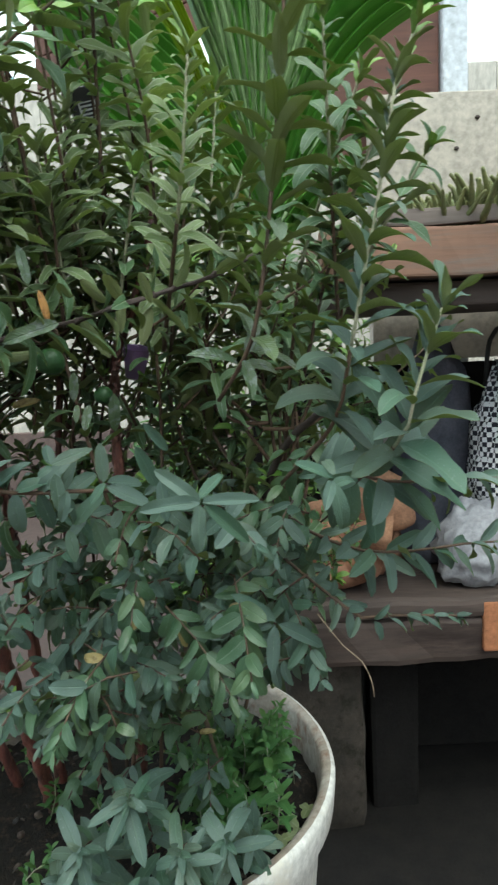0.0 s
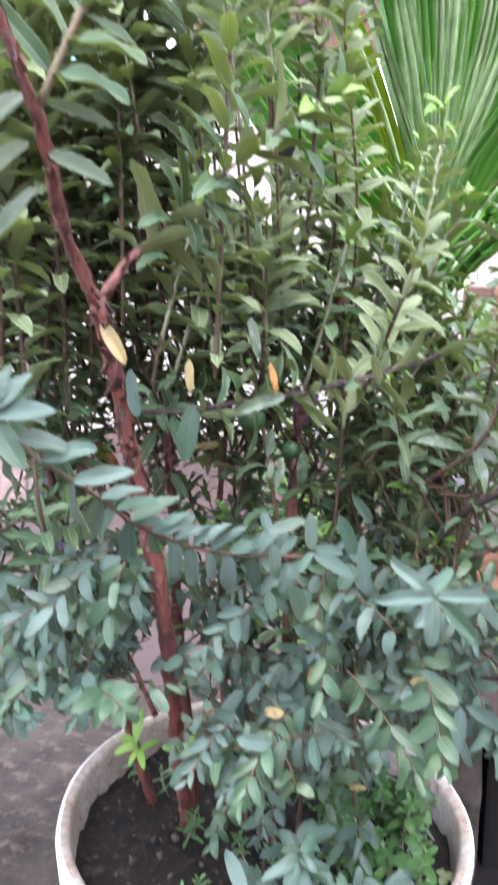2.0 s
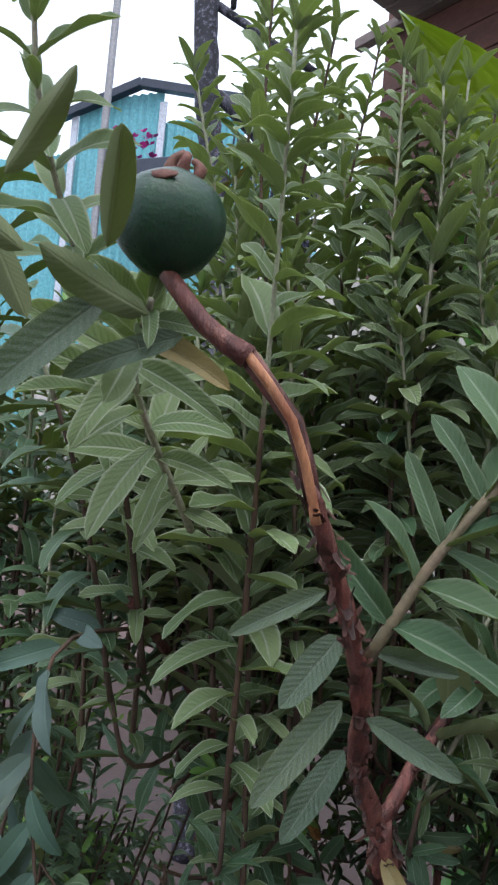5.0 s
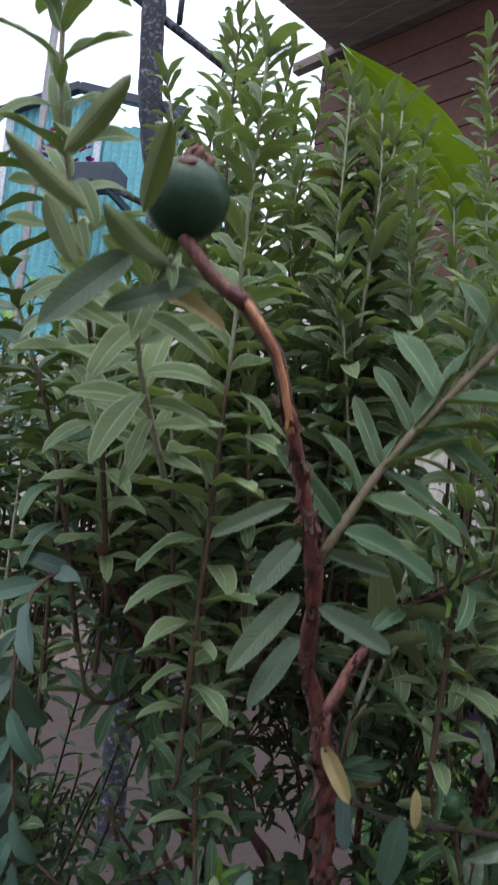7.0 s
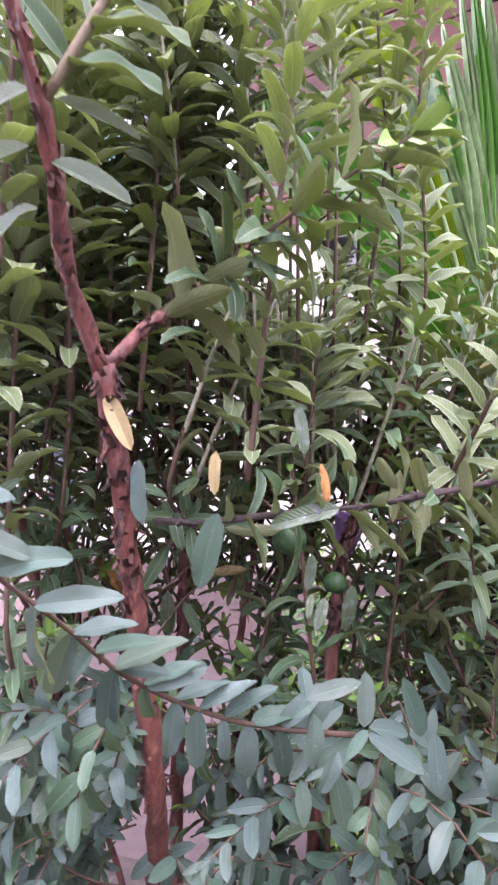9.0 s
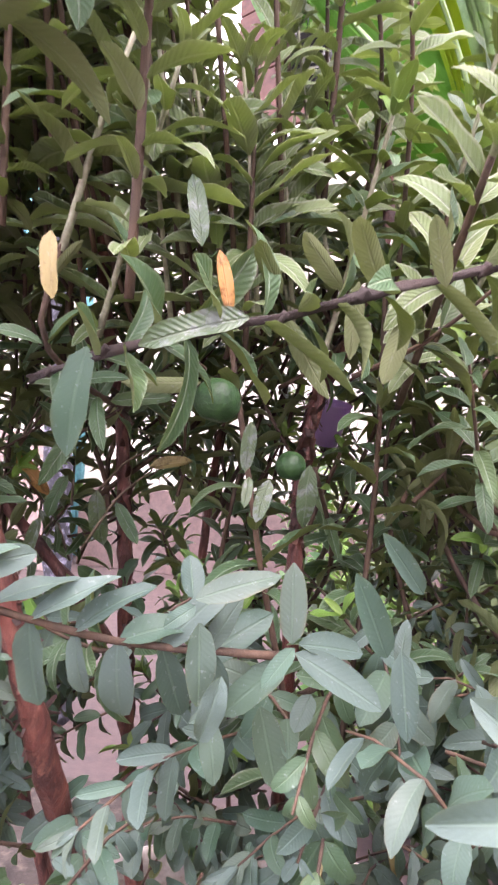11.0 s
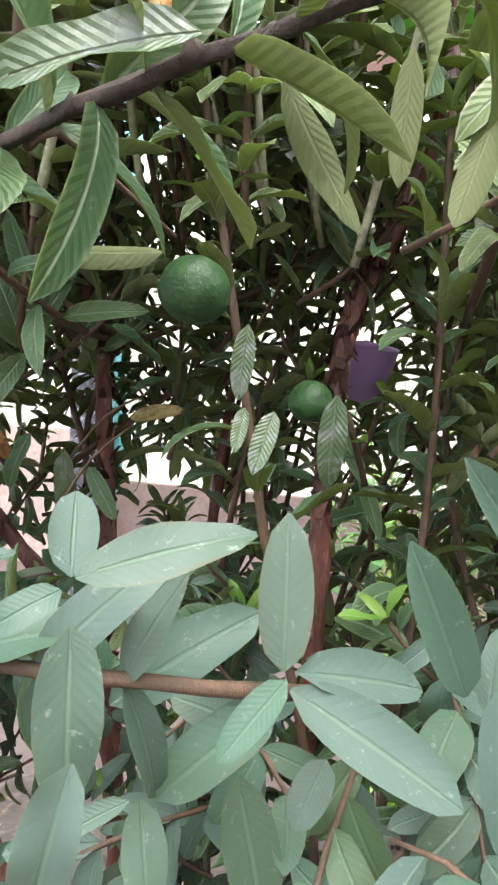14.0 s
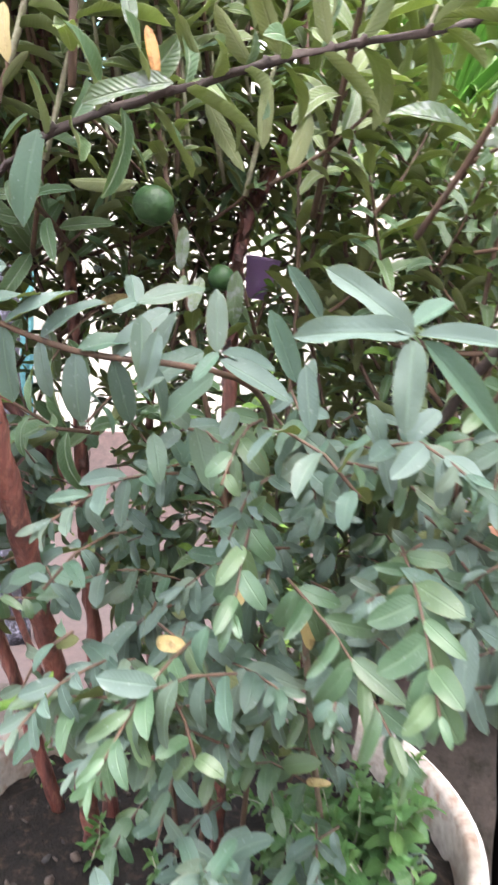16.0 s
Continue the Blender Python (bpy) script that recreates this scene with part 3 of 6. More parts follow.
under(house, "dark_board", box_bm(0.22, 0.482, 1.69, 1.72, 1.3, 2.0, 0.004), RED_WOOD, "dark red-brown board")
for x, z in ((0.548, 1.446), (0.50, 1.38)):
    b = bmesh.new()
    bmesh.ops.create_uvsphere(b, u_segments=10, v_segments=6, radius=0.006)
    bmesh.ops.scale(b, vec=(1, 0.5, 0.8), verts=b.verts)
    bmesh.ops.translate(b, vec=(x, 1.618, z), verts=b.verts)
    under(house, "nail_head", b, DARK_WOOD, smooth=True)
# the eave: boards that run towards the yard
EAVE_A, EAVE_B = Vector((-0.95, 2.96, 3.17)), Vector((0.13, 2.32, 3.17))
turn = math.degrees(math.atan2(EAVE_B.y - EAVE_A.y, EAVE_B.x - EAVE_A.x))
for i in range(4):
    b = grained_box(0.22, 2.6, 0, 0.02, 0, 0.12, 0.004, 0.002)
    bmesh.ops.transform(b, matrix=pose(*EAVE_A, 0, 0, turn) @ pose(0, 0.03, 0.012, 92, 0, 0) @ pose(0, 0, 0.0 + i * 0.125), verts=b.verts)
    under(house, "eave_board", b, EAVE, "grey weathered eave board")
for i in range(-1, 9):
    b = grained_box(0.12, 2.6, 0.05, 0.07, -0.13 - i * 0.125, -0.01 - i * 0.125, 0.004, 0.002)
    bmesh.ops.transform(b, matrix=pose(*EAVE_A, 0, 0, turn), verts=b.verts)
    under(house, "wall_board", b, RED_WOOD, "red-brown wall board")
b = grained_box(-0.02, 2.6, 0, 0.045, -0.01, 0.035, 0.004, 0.001)
bmesh.ops.transform(b, matrix=pose(*EAVE_A, 0, 0, turn), verts=b.verts)
under(house, "fascia", b, PLANK_GREY, "thin grey fascia strip")

# the turquoise building
blue = tagged(new("turquoise_building"), "building clad in turquoise corrugated metal sheets", "building")
blue.location = (-3.0, 4.8, GROUND)


def corrugated(x0, x1, y, z0, z1, pitch=0.075, depth=0.012):
    b = bmesh.new()
    n = int((x1 - x0) / pitch * 8)
    cols = []
    for i in range(n + 1):
        x = x0 + (x1 - x0) * i / n
        o = depth * math.sin(2 * math.pi * (x - x0) / pitch)
        cols.append([b.verts.new((x, y + o, z0)), b.verts.new((x, y + o, z1)), b.verts.new((x, y + o + 0.004, z1)), b.verts.new((x, y + o + 0.004, z0))])
    for c, d in zip(cols, cols[1:]):
        for k in range(4):
            b.faces.new((c[k], d[k], d[(k + 1) % 4], c[(k + 1) % 4]))
    return b


for x0, x1, z1 in ((-4.6, -3.72, 3.75), (-3.7, -2.92, 4.2), (-2.9, -2.2, 3.95)):
    under(blue, "metal_sheet", corrugated(x0, x1, 4.78, GROUND, z1), TURQUOISE)
b = box_bm(0, 0.95, -0.05, 0.02, 0, 0.07, 0.006)
bmesh.ops.transform(b, matrix=pose(-3.1, 4.74, 4.22, 0, 14, 0), verts=b.verts)
under(blue, "roof_trim", b, TRIM)
b = box_bm(0, 0.9, -0.05, 0.02, 0, 0.07, 0.006)
bmesh.ops.transform(b, matrix=pose(-3.95, 4.74, 3.98, 0, -16, 0), verts=b.verts)
under(blue, "roof_trim", b, TRIM)
under(blue, "body", box_bm(-4.6, -2.2, 4.8, 7.2, GROUND, 3.7, 0.0), TURQUOISE)
box = tagged(new("window_box"), "dark window box with magenta flowers on the turquoise wall", "flower box")
box.location = (-2.9, 4.2, 3.3)
under(box, "trough", box_bm(-3.12, -2.5, 4.3, 4.55, 3.28, 3.42, 0.01), TRIM)
for x in (-3.05, -2.58):
    under(box, "bracket", box_bm(x, x + 0.03, 4.32, 4.765, 3.22, 3.278, 0.004), TRIM)
rng = random.Random(8)
for i in range(46):
    b = bmesh.new()
    c = Vector((rng.uniform(-3.15, -2.75), rng.uniform(4.28, 4.5), rng.uniform(3.43, 3.66)))
    for k in range(3):
        a = k * 2.1 + rng.uniform(0, 6)
        o = Vector((math.cos(a), math.sin(a) * 0.5, 0.6)) * 0.045
        s = Vector((-o.y, o.x, 0.01)).normalized() * 0.024
        vs = [b.verts.new(c), b.verts.new(c + o * 0.5 + s), b.verts.new(c + o), b.verts.new(c + o * 0.5 - s)]
        b.faces.new(vs)
    bmesh.ops.solidify(b, geom=b.faces[:], thickness=0.002)
    under(box, "flower", b, FLOWER)
for x in (-2.9, -3.72):
    under(blue, "corner_strip", box_bm(x - 0.03, x + 0.03, 4.745, 4.765, GROUND, 4.1, 0.004), COLUMN)

# black post with braces and a net
post = tagged(new("black_post"), "flaking black timber post with braces and torn shade net", "post")
post.location = (-1.25, 2.32, GROUND)
b = bmesh.new()
tube(b, smooth_line([(-1.17, 2.37, GROUND), (-1.25, 2.33, 2.0), (-1.33, 2.27, 2.6), (-1.38, 2.23, 3.4)], 0.05), 0.05, 0.044, 8, 0.25)
under(post, "pole", b, BLACK_POST, smooth=True)
for a, c, r in (((-1.62, 2.2, 3.12), (-0.95, 2.36, 2.68), 0.016), ((-1.255, 2.27, 2.9), (-1.25, 2.26, 3.4), 0.011), ((-1.29, 2.3, 2.6), (-0.9, 2.42, 2.22), 0.025), ((-1.5, 2.3, 2.3), (-0.9, 2.4, 2.06), 0.013)):
    b = bmesh.new()
    tube(b, smooth_line([a, c], 0.1), r, r, 6, 0.2)
    under(post, "brace", b, BLACK_POST, smooth=True)
b = bmesh.new()
rng = random.Random(3)
for i in range(26):
    x = -1.24 + i * 0.013
    z1 = 2.5 - (x + 1.24) * 0.95
    tube(b, smooth_line([(x, 2.36, z1), (x + rng.uniform(-0.02, 0.02), 2.37, z1 - 0.2), (x + rng.uniform(-0.03, 0.03), 2.36, z1 - rng.uniform(0.3, 0.5))], 0.08), 0.0035, 0.003, 4)
for i in range(20):
    z = 2.4 - i * 0.026
    tube(b, smooth_line([(-1.24, 2.362, z), (-1.1, 2.36, z - 0.03), (-0.92, 2.362, z - 0.1)], 0.08), 0.003, 0.003, 4)
under(post, "net", b, NET, "dark blue torn shade net", True)

b = bmesh.new()
tube(b, smooth_line([(-3.12, 4.3, GROUND), (-3.12, 4.3, 6.0)], 0.4), 0.03, 0.028, 10)
tagged(part("mast", b, STEEL), "slim grey steel mast in the yard", "mast")

# ---- wooden planter with succulents ----
planter = tagged(new("wooden_planter"), "weathered wooden planter box on a dark shelf", "planter")
planter.location = (0.5, 1.3, 1.05)
under(planter, "front_board", grained_box(0.13, 1.1, 1.15, 1.18, 1.052, 1.135, 0.005, 0.004, 24), PLANK)
under(planter, "front_board", grained_box(0.24, 1.1, 1.153, 1.182, 1.137, 1.165, 0.005, 0.005, 24), PLANK_GREY, "grey splintered upper board")
under(planter, "back_board", grained_box(0.13, 1.1, 1.42, 1.45, 1.052, 1.16, 0.005, 0.003), PLANK)
under(planter, "end_board", box_bm(0.135, 0.16, 1.184, 1.416, 1.052, 1.13, 0.004), PLANK)
under(planter, "floor_board", box_bm(0.165, 1.1, 1.184, 1.416, 1.052, 1.066, 0.002), DARK_WOOD)
b = box_bm(0.165, 1.09, 1.186, 1.414, 1.068, 1.122, 0.004)
under(planter, "soil", b, SOIL)

SUCC = simple("succulent_green", (0.2, 0.24, 0.09), (0.3, 0.3, 0.12), 60, 0.45, 200, 0.0004, own=0.4)


def succulent(at, n, size, seed):
    rng = random.Random(seed)
    ob = tagged(new("succulent"), "small olive green succulent rosette in the planter", "succulent", "succulents in the planter")
    ob.location = at
    for i in range(n):
        a = i * 2.4
        r = size * (0.35 + 0.65 * i / n)
        d = Vector((math.cos(a), math.sin(a), 1.3 - 1.2 * i / n)).normalized()
        tip = d * r + Vector((0, 0, r * 0.35))
        b = bmesh.new()
        tube(b, smooth_line([Vector((0, 0, 0)), tip * 0.5 + Vector((0, 0, -0.1 * r)), tip * 0.9, tip], 0.01), size * 0.075, size * 0.02, 6)
        part("fleshy_leaf", b, SUCC, ob)
    return ob


for i, (x, y, n, s) in enumerate([(0.30, 1.21, 12, 0.035), (0.35, 1.2, 14, 0.045), (0.40, 1.21, 16, 0.06), (0.45, 1.215, 16, 0.07), (0.33, 1.27, 12, 0.05), (0.50, 1.21, 16, 0.065), (0.26, 1.22, 10, 0.03)]):
    succulent((x, y - 0.005, 1.13), n + 22, s * 2.1, i)

# ---- bench with the things on it ----
bench = tagged(new("bench"), "dark damp wooden bench on mossy concrete blocks", "bench")
bench.location = (0.5, 1.5, GROUND)
under(bench, "top_board", grained_box(0.02, 1.3, 1.29, 1.46, 0.39, 0.43, 0.012, 0.009, 20), DARK_WOOD)
under(bench, "top_board", grained_box(0.0, 1.3, 1.465, 1.63, 0.39, 0.43, 0.006, 0.004), DARK_WOOD)
under(bench, "apron", grained_box(0.03, 1.3, 1.295, 1.335, 0.285, 0.388, 0.014, 0.012, 20), DARK_WOOD)
b = box_bm(0.05, 0.215, 1.325, 1.5, GROUND, 0.386, 0.03)
bmesh.ops.subdivide_edges(b, edges=b.edges[:], cuts=6, use_grid_fill=True)
for v in b.verts:
    v.co += noise.noise_vector(v.co * 9) * 0.012 + noise.noise_vector(v.co * 40) * 0.003
under(bench, "block", b, BLOCK, "mossy rounded concrete block", True)
under(bench, "block", box_bm(0.235, 0.345, 1.4, 1.55, GROUND, 0.386, 0.012, 0.006), SHADE_BLACK, "block coloured near-black for the shade under the bench")
under(bench, "block", box_bm(0.95, 1.15, 1.35, 1.6, GROUND, 0.386, 0.012, 0.006), BLOCK)
under(bench, "back_board", box_bm(0.0, 1.3, 1.632, 1.655, GROUND, 0.89, 0.004), SHADE_BLACK, "back board coloured near-black for the shade under the bench")
under(bench, "shelf", grained_box(0.10, 1.3, 1.2, 1.6, 1.005, 1.048, 0.005, 0.003), DARK_WOOD, "dark shelf that carries the planter")
for x in (1.0, 1.2):
    under(bench, "shelf_leg", box_bm(x, x + 0.06, 1.36, 1.42, 0.432, 1.003, 0.005), DARK_WOOD)

cloth = tagged(new("cloth"), "crumpled tan brown cotton cloth heaped in folds on the bench", "cloth")
cloth.location = (0.15, 1.38, 0.434)
for i, (x0, z0, x1, z1, y, r) in enumerate(((0.0, 0.45, 0.24, 0.485, 1.345, 0.03), (0.0, 0.485, 0.28, 0.55, 1.37, 0.036), (0.04, 0.53, 0.31, 0.61, 1.4, 0.04), (0.1, 0.58, 0.3, 0.64, 1.43, 0.038), (0.02, 0.47, 0.2, 0.56, 1.43, 0.05), (0.16, 0.47, 0.3, 0.52, 1.42, 0.05))):
    line = [Vector((x0 + (x1 - x0) * k / 14, y + 0.02 * math.sin(k * 0.7 + i), z0 + (z1 - z0) * (k / 14) ** 1.3 + 0.008 * math.sin(k + i * 2))) for k in range(15)]
    b = tube(bmesh.new(), line, r * 0.55, r * 1.1, 22, 0.0)
    for v in b.verts:
        q = Vector((v.co.x * 7 - v.co.z * 12, v.co.y * 8, v.co.z * 16))
        v.co += noise.noise_vector(q * 1.5) * 0.012 + noise.noise_vector(q * 5) * 0.003
        v.co.z = max(v.co.z, 0.434)
    under(cloth, "fold", b, CLOTH, "", True)

bucket = tagged(new("flower_pot"), "white plastic pot with fresh green leaves on the bench", "plant pot")
bucket.location = (0.235, 1.53, 0.432)


def round_bm(profile, sides=28):
    b = bmesh.new()
    rings = [[b.verts.new((r * math.cos(6.28318 * k / sides), r * math.sin(6.28318 * k / sides), z)) for k in range(sides)] for r, z in profile]
    for a, c in zip(rings, rings[1:]):
        for k in range(sides):
            b.faces.new((a[k], a[(k + 1) % sides], c[(k + 1) % sides], c[k]))
    b.faces.new(rings[0][::-1])
    b.faces.new(rings[-1])
    return b


part("body", round_bm([(0.06, 0), (0.082, 0.31), (0.088, 0.312), (0.09, 0.33), (0.084, 0.332), (0.078, 0.31)]), LABEL, bucket)
fl = Plant("pot_plant", bucket.location + Vector((0, 0, 0.3)), "fresh green small-leaved plant in the white pot", "plant", 77)
for i in range(26):
    a, r = fl.rng.uniform(0, 6.28), fl.rng.uniform(0.02, 0.1)
    o = Vector((math.cos(a) * r, math.sin(a) * r, 0))
    q = Vector(bucket.location) + Vector((0, 0, 0.31))
    fl.shoot([q + o * 0.5, q + o * 0.9 + Vector((0, 0, 0.04)), q + o * 1.4 + Vector((0, 0, fl.rng.uniform(0.05, 0.1)))], 0.034, 0.012, 0.0014, 0.0008, start=0.2, spread=65, up=0.7, tone=HERB, width=1.2)
fl.close(lambda p: 99)
under(bench, "clay_block", box_bm(0.45, 0.7, 1.285, 1.312, 0.315, 0.42, 0.005, 0.002), BRICK, "orange clay block against the bench front")

CHECK = Mat("black_white_checked_fabric", 0.8, 0.2)
chk = CHECK.node("ShaderNodeTexChecker", Vector=CHECK.coords("Object"), Scale=95.0)
chk.inputs["Color1"].default_value, chk.inputs["Color2"].default_value = (0.7, 0.7, 0.72, 1), (0.02, 0.02, 0.03, 1)
CHECK.colour(chk.outputs[0])
GREY_SACK = simple("pale_grey_plastic_sack", (0.5, 0.5, 0.54), (0.42, 0.42, 0.46), 12, 0.45, 90, 0.002)
NAVY = simple("dark_grey_blue_fabric", (0.06, 0.065, 0.09), (0.1, 0.1, 0.13), 14, 0.85, 160, 0.002)


def lump(at, size, seed, crease=0.16):
    """A soft creased bundle that rests on its flat underside."""
    b = bmesh.new()
    bmesh.ops.create_icosphere(b, subdivisions=4, radius=1.0)
    for v in b.verts:
        q = v.co * 1.7 + Vector((seed, seed * 2, 0))
        r = 1 + crease * (abs(noise.noise(q * 1.6)) * 2 - 0.6) + 0.05 * noise.noise(q * 5)
        v.co = Vector((v.co.x * size[0], v.co.y * size[1], max(-0.82, v.co.z) * size[2])) * r
    low = min(v.co.z for v in b.verts)
    for v in b.verts:
        if v.co.z < low * 0.8:
            v.co.z = low * 0.8
    for v in b.verts:
        v.co += Vector(at) + Vector((0, 0, -low * 0.8))
    return b


bag = tagged(new("bag"), "black and white checked fabric bag standing on the bench", "bag")
bag.location = (0.57, 1.45, 0.432)
under(bag, "body", lump((0.57, 1.45, 0.432), (0.10, 0.09, 0.27), 3.0), CHECK.m, smooth=True)
for y in (1.43, 1.51):
    b = bmesh.new()
    tube(b, smooth_line([(0.53, y, 0.84), (0.54, y, 0.94), (0.57, y, 0.97), (0.60, y, 0.94), (0.61, y, 0.84)], 0.02), 0.006, 0.006, 6)
    under(bag, "handle", b, BLACK_PLASTIC, "black webbing handle", True)
tagged(part("sack", lump((0.47, 1.375, 0.432), (0.09, 0.06, 0.1), 7.0, 0.22), GREY_SACK), "pale grey plastic sack lying on the bench", "sack")
tagged(part("blanket", lump((0.42, 1.54, 0.432), (0.1, 0.07, 0.30), 11.0), NAVY), "dark grey blue folded blanket heaped against the boards", "blanket")

# Near-black sheet laid where only the bench's shade falls.
tagged(part("dark_earth", box_bm(0.02, 2.3, 1.0, 1.63, GROUND - 0.05, GROUND + 0.014, 0.01, 0.006), SHADE_BLACK), "near-black ground sheet standing in for shade under the bench", "soil", kind="structure")
# Side wall out of view, added to keep light from the bench corner.
tagged(part("wall_east_low", box_bm(1.32, 1.36, 0.9, 1.9, GROUND, 1.6, 0.0), DARK_WOOD, smooth=False), "unseen dark board wall added to darken the bench corner", "wall", kind="structure")

# ---- white tub ----
POT = Vector((-0.21, 0.94, GROUND))
RIM, TUB = 0.335, 1.021


def ring_body(profile, sides=72):
    b = bmesh.new()
    profile = [(r * TUB, z) for r, z in profile]
    rows = [[b.verts.new((r * math.cos(2 * math.pi * k / sides), r * math.sin(2 * math.pi * k / sides), z)) for k in range(sides)] for r, z in profile]
    for a, c in zip(rows, rows[1:]):
        for k in range(sides):
            b.faces.new((a[k], a[(k + 1) % sides], c[(k + 1) % sides], c[k]))
    return b, rows


tub = tagged(new("plant_tub"), "large round white tub with a scuffed rim, full of dark soil", "plant pot")
tub.location = POT
H = RIM - GROUND
b, rows = ring_body([(0.2, 0.0), (0.235, 0.0), (0.25, 0.03), (0.283, H - 0.07), (0.285, H - 0.062), (0.298, H - 0.058), (0.302, H - 0.05), (0.3045, H - 0.01), (0.303, H - 0.003), (0.298, H)])
b.faces.new(rows[0][::-1])
for v in b.verts:
    v.co += noise.noise_vector(v.co * 7) * 0.003
part("body", b, POT_WHITE, tub)
b, rows = ring_body([(0.298, H), (0.289, H - 0.002), (0.284, H - 0.008), (0.28, H - 0.05), (0.275, H - 0.09)])
for v in b.verts:
    v.co += noise.noise_vector(v.co * 7) * 0.003
part("inner_wall", b, POT_INSIDE, tub, "brown-stained cream inner wall")
b = bmesh.new()
bmesh.ops.create_circle(b, cap_ends=True, segments=64, radius=0.286)
bmesh.ops.triangulate(b, faces=b.faces[:])
bmesh.ops.subdivide_edges(b, edges=b.edges[:], cuts=14, use_grid_fill=True)
for v in b.verts:
    n1 = noise.noise(v.co * 22) * 0.012 + noise.noise(v.co * 70) * 0.006
    v.co.z = H - 0.062 + n1
part("soil", b, SOIL, tub, "dark moist soil with bits of bark")
b = bmesh.new()
rng = random.Random(17)
for i in range(170):
    a, r = rng.uniform(0, 6.28), 0.26 * rng.random() ** 0.5
    c = Vector((r * math.cos(a), r * math.sin(a), H - 0.054 + rng.uniform(-0.004, 0.006)))
    s = rng.uniform(0.003, 0.008)
    m4 = Matrix.Translation(c) @ Euler((rng.uniform(-0.6, 0.6), rng.uniform(-0.6, 0.6), rng.uniform(0, 6))).to_matrix().to_4x4() @ Matrix.Diagonal((s, s * rng.uniform(0.3, 0.8), s * rng.uniform(0.15, 0.5), 1))
    made = bmesh.ops.create_icosphere(b, subdivisions=1, radius=1.0, matrix=m4)
    for v in made["verts"]:
        v.co += noise.noise_vector(v.co * 200) * s * 0.3
tagged(part("litter", b, LITTER, tub, "bits of bark and dry leaf"), kind="stuff")

# ---- the guava in the tub ----
g = Plant("guava_plant", POT, "bushy guava with red peeling trunks and glossy small leaves", "shrub", 11)
Z0 = RIM - 0.07
g.limb([(-0.325, 0.93, Z0), (-0.32, 0.84, 0.45), (-0.304, 0.69, 0.72), (-0.314, 0.64, 0.857), (-0.32, 0.6, 0.948), (-0.321, 0.575, 1.0), (-0.328, 0.55, 1.06)], 0.0105, 0.0072, name="trunk", label="red-brown trunk with peeling bark", sides=14, rough=0.5)
STEM = [(-0.328, 0.55, 1.055), (-0.337, 0.51, 1.10), (-0.333, 0.45, 1.175), (-0.342, 0.385, 1.245), (-0.347, 0.374, 1.262)]
g.limb(STEM, 0.0052, 0.0034, name="trunk", label="red-brown stem with peeling bark", sides=12, rough=0.95)
g.limb([(-0.345, 0.378, 1.255), (-0.352, 0.364, 1.285), (-0.37, 0.354, 1.308)], 0.0038, 0.0036, BARK, "branch", "red-brown bark beside the torn strip", 10, 0.5)
g.limb([(-0.3435, 0.377, 1.248), (-0.345, 0.3735, 1.258), (-0.3515, 0.3605, 1.285), (-0.368, 0.351, 1.307), (-0.371, 0.353, 1.309)], 0.0022, 0.0019, WOUND, "branch", "bare orange wood where the bark is torn", 10)
g.limb([(-0.368, 0.353, 1.306), (-0.385, 0.348, 1.318), (-0.40, 0.346, 1.335)], 0.0045, 0.0035, BARK, "branch", "red-brown fruiting twig", 8)
B_LINE = [(-0.331, 0.448, 1.18), (-0.30, 0.447, 1.238), (-0.269, 0.446, 1.28), (-0.242, 0.443, 1.313), (-0.21, 0.438, 1.355), (-0.17, 0.43, 1.41), (-0.14, 0.43, 1.46)]
g.limb(B_LINE, 0.003, 0.0018, TWIG, "branch", "tan young branch")
C_LINE = [(-0.328, 0.552, 1.055), (-0.312, 0.575, 1.09), (-0.28, 0.61, 1.135), (-0.245, 0.59, 1.158), (-0.176, 0.58, 1.205), (-0.14, 0.57, 1.225)]
g.limb(C_LINE[:4], 0.0052, 0.002, BARK, "branch", "reddish branch")
g.limb([(-0.185, 0.92, Z0), (-0.178, 0.87, 0.6), (-0.174, 0.85, 0.834), (-0.172, 0.85, 0.906), (-0.163, 0.85, 0.955), (-0.142, 0.86, 1.008), (-0.12, 0.89, 1.1), (-0.13, 0.93, 1.22)], 0.0078, 0.004, name="trunk", label="red trunk with shaggy peeling bark", sides=12, rough=0.8)
g.limb([(-0.33, 0.99, Z0), (-0.35, 0.95, 0.6), (-0.362, 0.927, 0.90), (-0.382, 0.913, 1.04), (-0.39, 0.9, 1.2)], 0.0105, 0.005, name="trunk", label="dark red trunk", sides=10, rough=0.5)
g.limb([(-0.40, 0.99, Z0), (-0.47, 0.92, 0.6), (-0.533, 0.871, 0.887), (-0.56, 0.80, 1.02), (-0.55, 0.62, 1.15)], 0.009, 0.004, name="trunk", label="dark red trunk", sides=10, rough=0.5)
g.limb([(-0.07, 0.95, Z0), (-0.02, 0.93, 0.6), (0.03, 0.86, 0.8), (0.1, 0.7, 0.9)], 0.008, 0.004, name="trunk", label="dark trunk", mat=BARK_DARK, sides=10)
g.limb([(-0.27, 0.97, Z0), (-0.29, 1.0, 0.6), (-0.30, 1.02, 0.8), (-0.28, 1.03, 1.0)], 0.007, 0.004, name="trunk", label="slim dark red stem", sides=8)
g.limb([(-0.06, 0.93, Z0), (-0.077, 0.86, 0.42), (-0.085, 0.75, 0.57), (-0.09, 0.705, 0.655)], 0.0034, 0.0026, BARK_PALE, "branch", "brown dead twig")
